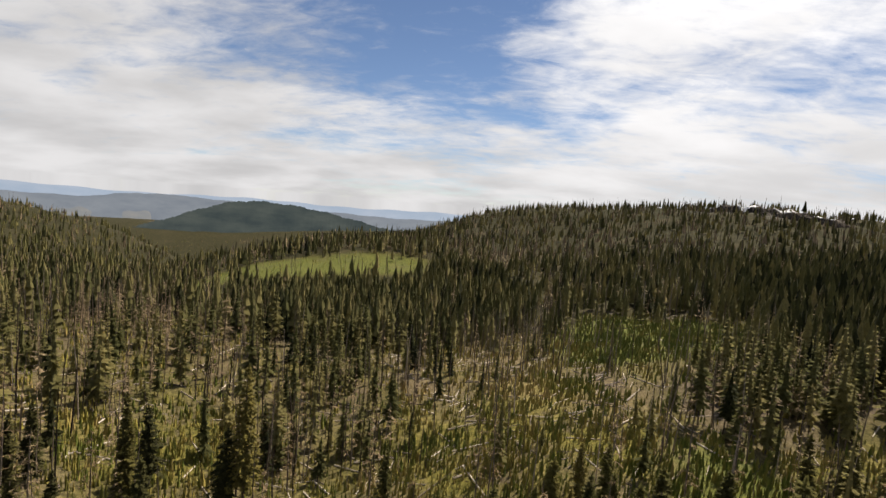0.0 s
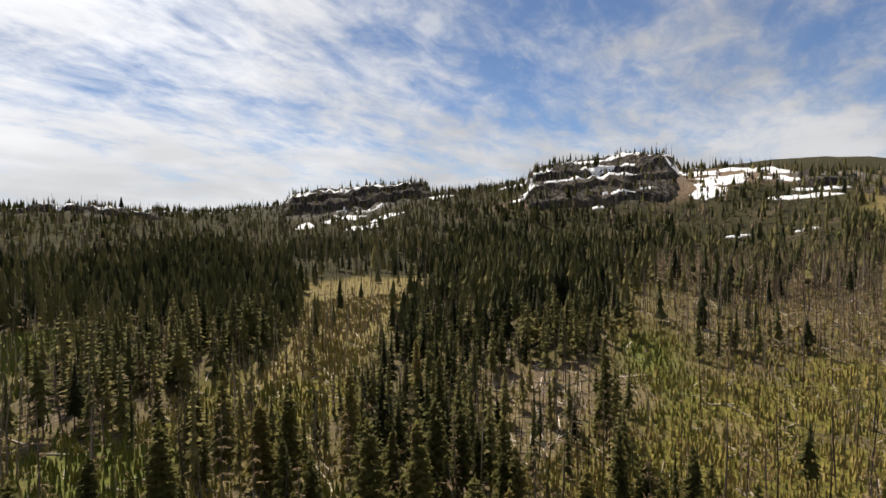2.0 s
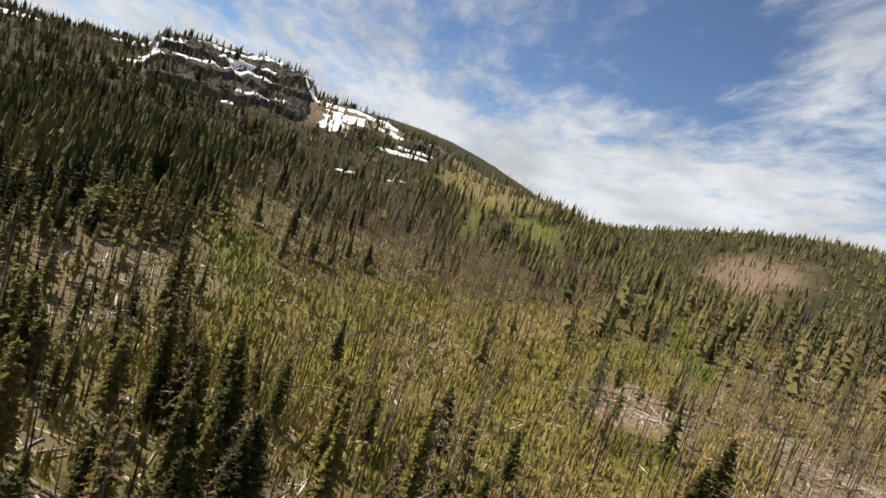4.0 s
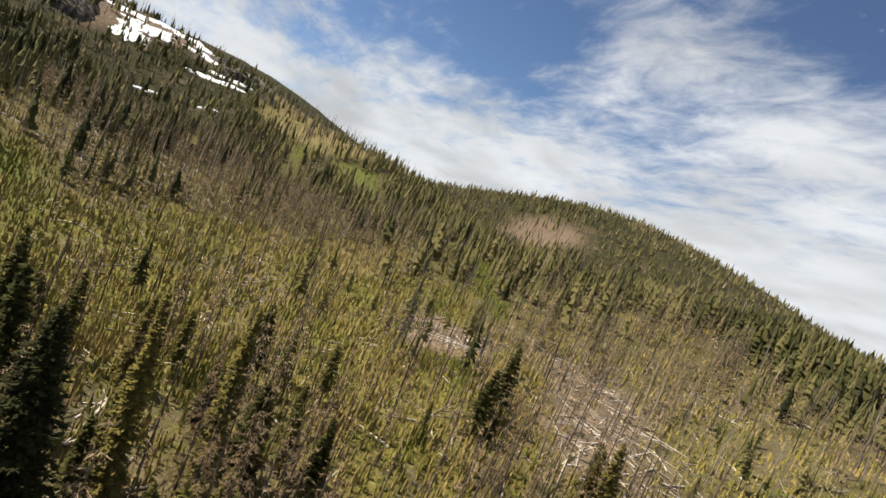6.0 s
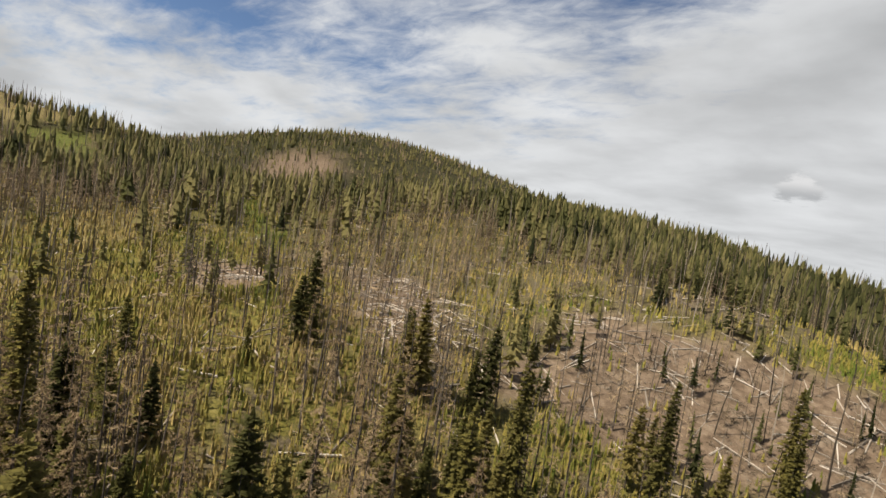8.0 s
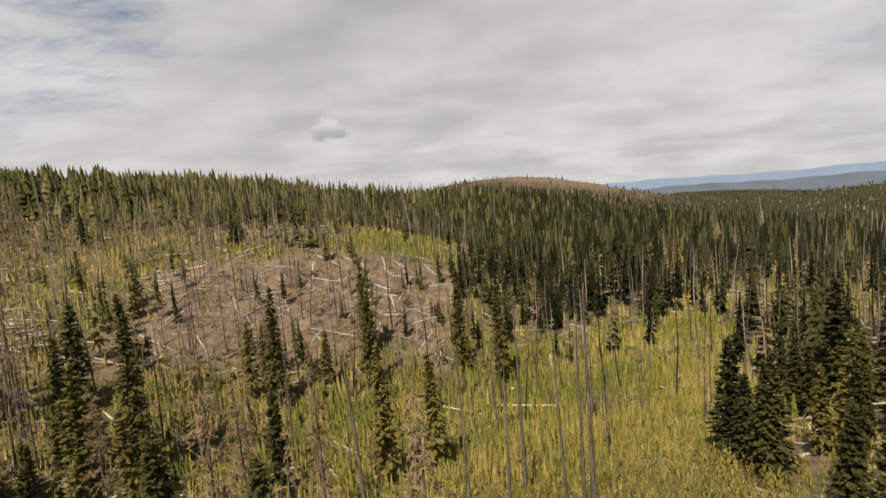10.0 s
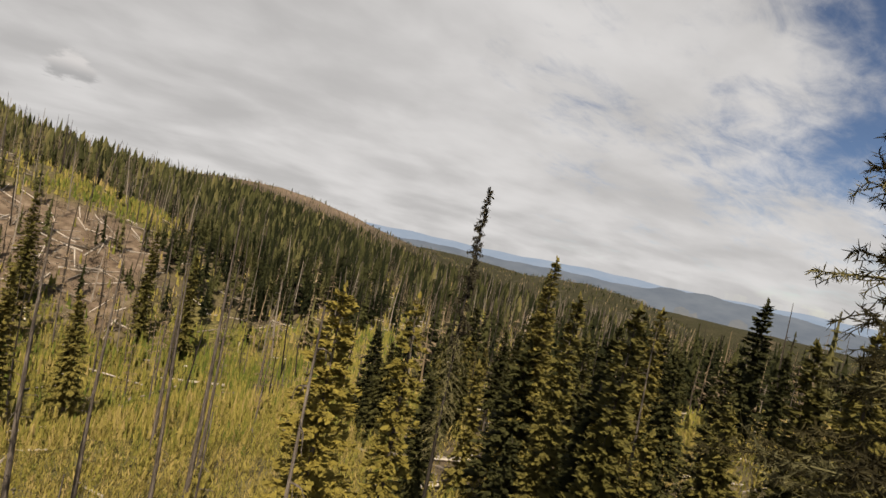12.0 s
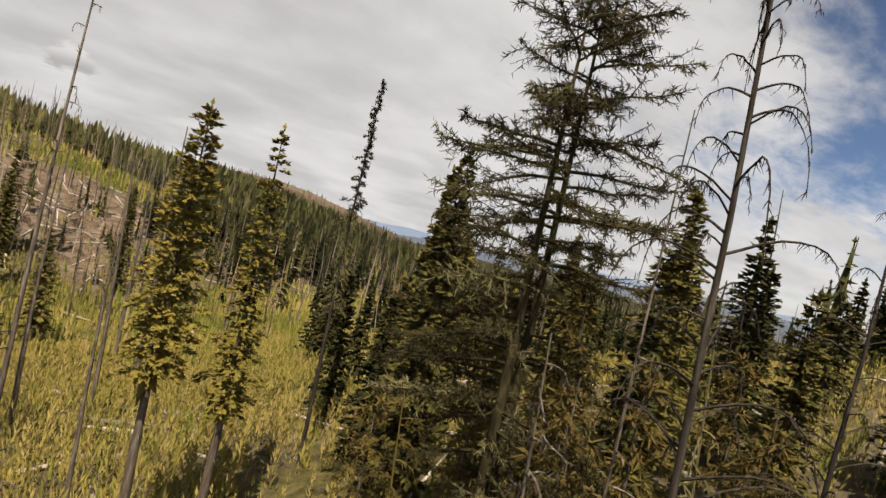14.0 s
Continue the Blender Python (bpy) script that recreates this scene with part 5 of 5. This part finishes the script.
dead(-30.0, 19.8, 34.6, 304, 16, 1.3, "slender grey dead pole with broken branches", r=0.08, fine=3, sag=0.2, hook=0.2, low=0.35, group=BESIDE)
hooked_snag(-34.1, 22.1, 34.2, 305, 60, 1.9, 0.12, "dead spruce with crooked bare hooked branches")
hooked_snag(-26.4, 26.3, 31.5, 306, 40, 1.2, 0.09, "slim dead spruce with broken hooked branches", (-1.5, 2.0))
for k, (sx, sy, top) in enumerate(((-29.6, 19.2, 30.0), (-31.9, 21.7, 30.3), (-29.0, 16.4, 27.4), (-27.5, 19.5, 25.5), (-33.0, 19.0, 28.0), (-26.5, 14.0, 24.5), (-29.3, 24.6, 27.5), (-31.2, 25.8, 29.5), (-30.6, 28.4, 26.0), (-33.6, 26.5, 28.5), (-27.9, 27.5, 24.0), (-32.4, 23.2, 24.5))):
    dead(sx, sy, top, 345 + k, 40, 2.5, "broken dead tree with tangled pale branches", (None, LICHEN, THICKET)[k % 3], 80 * k, (5 * math.sin(k * 2.1), 6 * math.cos(k * 1.7)), r=0.10, fine=12, rise=0.1, sag=0.25, hook=0.35, low=0.15, thin=1.25, group=BESIDE)
dead(-20.0, 10.4, 35.6, 307, 24, 1.3, "tall leaning bleached dead tree with curled twigs", None, 0, (4.0, -2.9), r=0.12, fine=6, rise=0.1, sag=0.1, hook=0.7, low=0.3, bend=0.02)
for sx, sy, top, seed in ((-17.6, -17.7, 33.4, 308), (-11.9, -13.8, 36.0, 309), (-30.0, -28.7, 35.5, 310), (-31.0, -48.7, 32.0, 311), (-33.0, -37.0, 30.2, 312), (-26.6, -25.9, 31.4, 313), (-21.4, -23.2, 31.4, 314), (-24.0, -6.0, 27.5, 315),
                          (115.7, -48.3, 32.2, 333), (35.8, -75.1, 37.2, 334), (-1.8, -71.7, 24.0, 335), (-18.5, -3.0, 27.0, 336), (-14.5, -7.0, 29.0, 337)):
    dead(sx, sy, top, seed, 18, 1.5, "bleached standing dead tree with short broken branches", fine=4)
for sx, sy, top, seed in ((-14.4, -11.4, 35.0, 316), (-4.3, -18.1, 36.5, 317), (51.7, -18.8, 34.3, 324), (38.6, -20.2, 33.2, 325), (37.8, -16.5, 31.6, 326), (33.2, -26.9, 31.0, 327), (29.2, -39.7, 33.0, 328), (28.5, -45.3, 32.5, 329), (26.5, -51.5, 31.0, 330), (2.5, -56.9, 23.1, 331), (-7.2, -52.1, 26.4, 332), (10.0, -40.0, 29.0, 320), (18.0, -34.0, 31.0, 321)):
    place(dead_brown(seed, tall(sx, sy, top), 2.6, 0.2, "bronzed dead conifer with fine dense branches", DEADTWIG), sx, sy)
for sx, sy, top, seed in ((-32.6, 13.2, 30.2, 341), (-34.0, 15.6, 30.6, 342), (-31.4, 17.9, 28.6, 343), (-33.4, 18.4, 29.4, 344), (-29.4, 21.8, 27.5, 348), (-30.6, 24.2, 28.0, 349), (-35.7, 13.2, 27.5, 210), (-41.1, 17.6, 29.5, 211), (-33.5, 6.5, 24.5, 216), (-36.5, 20.5, 28.5, 217)):
    place(dead_brown(seed, tall(sx, sy, top), 3.0, 0.05, "dark dead conifer with dense tangled brown branches", THICKET, step=0.34, bushy=2.6), sx, sy)
dead(94.9, -64.0, 39.0, 339, 60, 4.0, "large pale dead tree with a bushy bare crown", fine=12, low=0.25, thin=2.0, r=0.3)
dead(96.5, -66.5, 35.5, 340, 50, 3.6, "large pale dead tree with a bushy bare crown", fine=12, low=0.25, thin=2.0, r=0.28)


def near_stand():
    """Trees near the way, each a thing, as copies of a few grown ones."""
    g = np.random.default_rng(77)
    kinds = [conifer(220 + i, 12.5, g.uniform(1.7, 2.4), g.uniform(0.08, 0.35), "green conifer with drooping boughs on the burnt slope", tier=0.55, per=6, sprigs=17, size=0.40, slim=0.5) for i in range(6)]
    bare = [snag(240 + i, 12.0, 9, 1.2, "bare grey standing dead tree on the slope", DARK_BARK if i % 2 else GREY_BARK, None, 3) for i in range(6)]
    brown = [dead_brown(260 + i, 12.0, g.uniform(1.3, 1.9), 0.2, "bronzed dead conifer on the slope", DEADTWIG, step=1.15, bushy=1.1) for i in range(3)]
    shady = [conifer(290 + i, 12.5, g.uniform(1.8, 2.5), g.uniform(0.08, 0.3), "dark green conifer with dense drooping boughs", SHADED, tier=0.55, per=6, sprigs=17, size=0.40, slim=0.5) for i in range(3)]
    x, y = ring_points(1900, 24, NEAR_TREES, 78, 0.9)
    c = cover_at(x, y)
    u = g.uniform(0, 1, len(x))
    clear = keep_clear(x, y, 30)
    green = np.nonzero((u < tree_chance(x, y, c) * np.where((x < -20) & (y > -60), 0.3, 0.6) * (1 - 0.93 * old_burn(x, y))) & clear)[0][:300]
    for n, i in enumerate(green):
        s = float(np.clip(g.normal(0.98, 0.27), 0.5, 1.6))
        m = standing(x[i], y[i], s, g.uniform(0, 360), g.normal(0, 1.2, 2), g.uniform(0.8, 1.15))
        own = shady if x[i] < -20 and y[i] > -60 else kinds
        free = next((k for k in own if k.matrix_basis == Matrix.Identity(4)), None)
        (free or copy_thing(own[int(g.integers(0, len(own)))], Matrix.Identity(4))).matrix_basis = m
    # a dark grove beyond the larches; shade is put into most needle colours
    grove = [conifer(280 + i, 15.0, g.uniform(2.2, 2.8), 0.08, "dark full spruce in a grove beside the young growth", OLIVE if i == 1 else SHADED, group="dark spruces in the grove", tier=0.55, per=6, sprigs=17, size=0.40, slim=0.5, inner=0.4) for i in range(3)]
    for n in range(17):
        a, q = g.uniform(0, 6.28), (19 if n < 11 else 10) * math.sqrt(g.uniform(0, 1))
        gx, gy = (-62, -7) if n < 11 else (-58, -38)
        m = standing(gx + 1.2 * q * math.cos(a), gy + 0.8 * q * math.sin(a), g.uniform(0.6, 1.15), g.uniform(0, 360), g.normal(0, 1.2, 2), g.uniform(0.85, 1.15))
        if n < 3:
            grove[n].matrix_basis = m
        else:
            copy_thing(grove[n % 3], Matrix.Identity(4)).matrix_basis = m
    # live and dead trees over the shaded deadfall beside the young growth
    x, y = g.uniform(-105, -48, 160), g.uniform(-72, -8, 160)
    inside = np.nonzero((patch_weight("shade", x, y) > 0.7) & (g.uniform(0, 1, 160) < 0.75))[0]
    for n, i in enumerate(inside[:44]):
        own = bare if n % 3 == 0 else shady if n % 3 == 1 else kinds
        m = standing(x[i], y[i], g.uniform(0.7, 1.25), g.uniform(0, 360), g.normal(0, 1.6, 2), g.uniform(0.75, 1.0))
        copy_thing(own[int(g.integers(0, len(own)))], Matrix.Identity(4)).matrix_basis = m
    x, y = ring_points(1100, 20, 95, 79, 0.8)
    c = cover_at(x, y)
    u = g.uniform(0, 1, len(x))
    clear = keep_clear(x, y, 17)
    for n, i in enumerate(np.nonzero((u < pole_chance(x, y, c) * 0.34 * (1 - 0.75 * old_burn(x, y))) & clear)[0][:300]):
        m = standing(x[i], y[i], g.uniform(0.5, 1.6), g.uniform(0, 360), g.normal(0, 2.2, 2))
        if n < len(bare):
            bare[n].matrix_basis = m
        else:
            copy_thing(bare[int(g.integers(0, len(bare)))], Matrix.Identity(4)).matrix_basis = m
    x, y = ring_points(1700, 26, 110, 80, 0.9)
    c = cover_at(x, y)
    u = g.uniform(0, 1, len(x))
    side = np.degrees(np.arctan2(-x, y))
    warm = np.where((side < -90) | (side > 160), 1.0, 0.3)
    for n, i in enumerate(np.nonzero((u < (warm * 0.25 + 0.75 * c["brown"]) * (1 - c["dense"]) * (1 - old_burn(x, y))) & keep_clear(x, y, 24))[0][:300]):
        m = standing(x[i], y[i], g.uniform(0.8, 1.75), g.uniform(0, 360), g.normal(0, 1.5, 2))
        if n < len(brown):
            brown[n].matrix_basis = m
        else:
            copy_thing(brown[int(g.integers(0, len(brown)))], Matrix.Identity(4)).matrix_basis = m


near_stand()


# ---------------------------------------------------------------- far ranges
# distance haze and daylight are put into the colour, which glows by itself
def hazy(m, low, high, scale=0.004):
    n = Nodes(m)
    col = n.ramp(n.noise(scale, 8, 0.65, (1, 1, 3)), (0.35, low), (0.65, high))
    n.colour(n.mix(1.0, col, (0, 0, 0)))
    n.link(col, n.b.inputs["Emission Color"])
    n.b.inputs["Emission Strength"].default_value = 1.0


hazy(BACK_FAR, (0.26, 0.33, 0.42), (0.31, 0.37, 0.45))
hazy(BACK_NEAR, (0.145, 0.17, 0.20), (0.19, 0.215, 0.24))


def range_strip(name, r, bearings, height_at, foot, mat, label):
    """A long range of hills: crest, slope and foot."""
    vs, fs = [], []
    for b in bearings:
        a = radians(b)
        top = 66 + r * math.tan(radians(height_at(b)))
        for rr, zz in ((r + 60, top), (r - 120, top * 0.55 + foot * 0.45), (r - 300, foot)):
            vs.append((-rr * math.sin(a), rr * math.cos(a), zz))
    for i in range(len(bearings) - 1):
        for k in range(2):
            a = i * 3 + k
            fs.append((a, a + 3, a + 4, a + 1))
    me = link_mesh(name, vs, fs, mat, True)
    return tagged(new(name, me), label, "mountains", kind="structure")


def far_height(b):
    return -0.9 + 0.10 * math.sin(b * 0.31) + 0.05 * math.sin(b * 1.3)


def shelf(b, centre, half, edge):
    """A flat-topped rise with steep ends."""
    return 0.5 + 0.5 * math.tanh((half - abs(b - centre)) / edge)


def near_height(b):
    h = -1.72 + 0.08 * math.sin(b * 0.45) + 0.04 * math.sin(b * 1.7) + 0.015 * math.sin(b * 6.1)
    for c in (36.0, 119.0):
        h += 0.52 * shelf(b, c - 5.5, 7.4, 2.6) + 0.20 * shelf(b, c, 1.25, 0.25) + 0.15 * shelf(b, c - 3.2, 1.4, 0.5)
    return h


def valley_height(b):
    return -3.0 + 0.25 * math.sin(b * 1.3) + 0.12 * math.sin(b * 3.7)


range_strip("backdrop_far_range", 4650, np.arange(-20, 200, 0.5), far_height, -190, BACK_FAR, "far mountain range on the horizon, glowing pale blue for haze")
range_strip("backdrop_near_range", 4100, np.arange(-5, 190, 0.4), near_height, -190, BACK_NEAR, "mountains with flat-topped buttes, glowing blue for haze")


BACK_VALLEY = material("hazy_valley_glow", 1.0)
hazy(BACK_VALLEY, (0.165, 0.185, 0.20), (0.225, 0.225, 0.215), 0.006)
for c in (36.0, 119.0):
    range_strip("backdrop_valley", 3850, np.arange(c - 8, c + 8, 0.3), valley_height, -330, BACK_VALLEY, "valley floor with pale dry fields, haze put into its glow")


def wooded_hill(b):
    h = -5.4 + 4.35 * math.exp(-((b - 24.5) / (9.4 if b > 24.5 else 17)) ** 2)
    return h + 0.06 * math.sin(b * 1.9) + 0.035 * math.sin(b * 5.1) + 0.03 * math.sin(b * 13.7) + 0.02 * math.sin(b * 31)


BACK_WOOD = material("hazy_hill_glow", 1.0)
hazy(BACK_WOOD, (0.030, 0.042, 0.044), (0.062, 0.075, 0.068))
range_strip("backdrop_wooded_hill", 3000, np.arange(8, 42, 0.12), wooded_hill, -700, BACK_WOOD, "wooded hill in the distance, glowing blue green for haze")
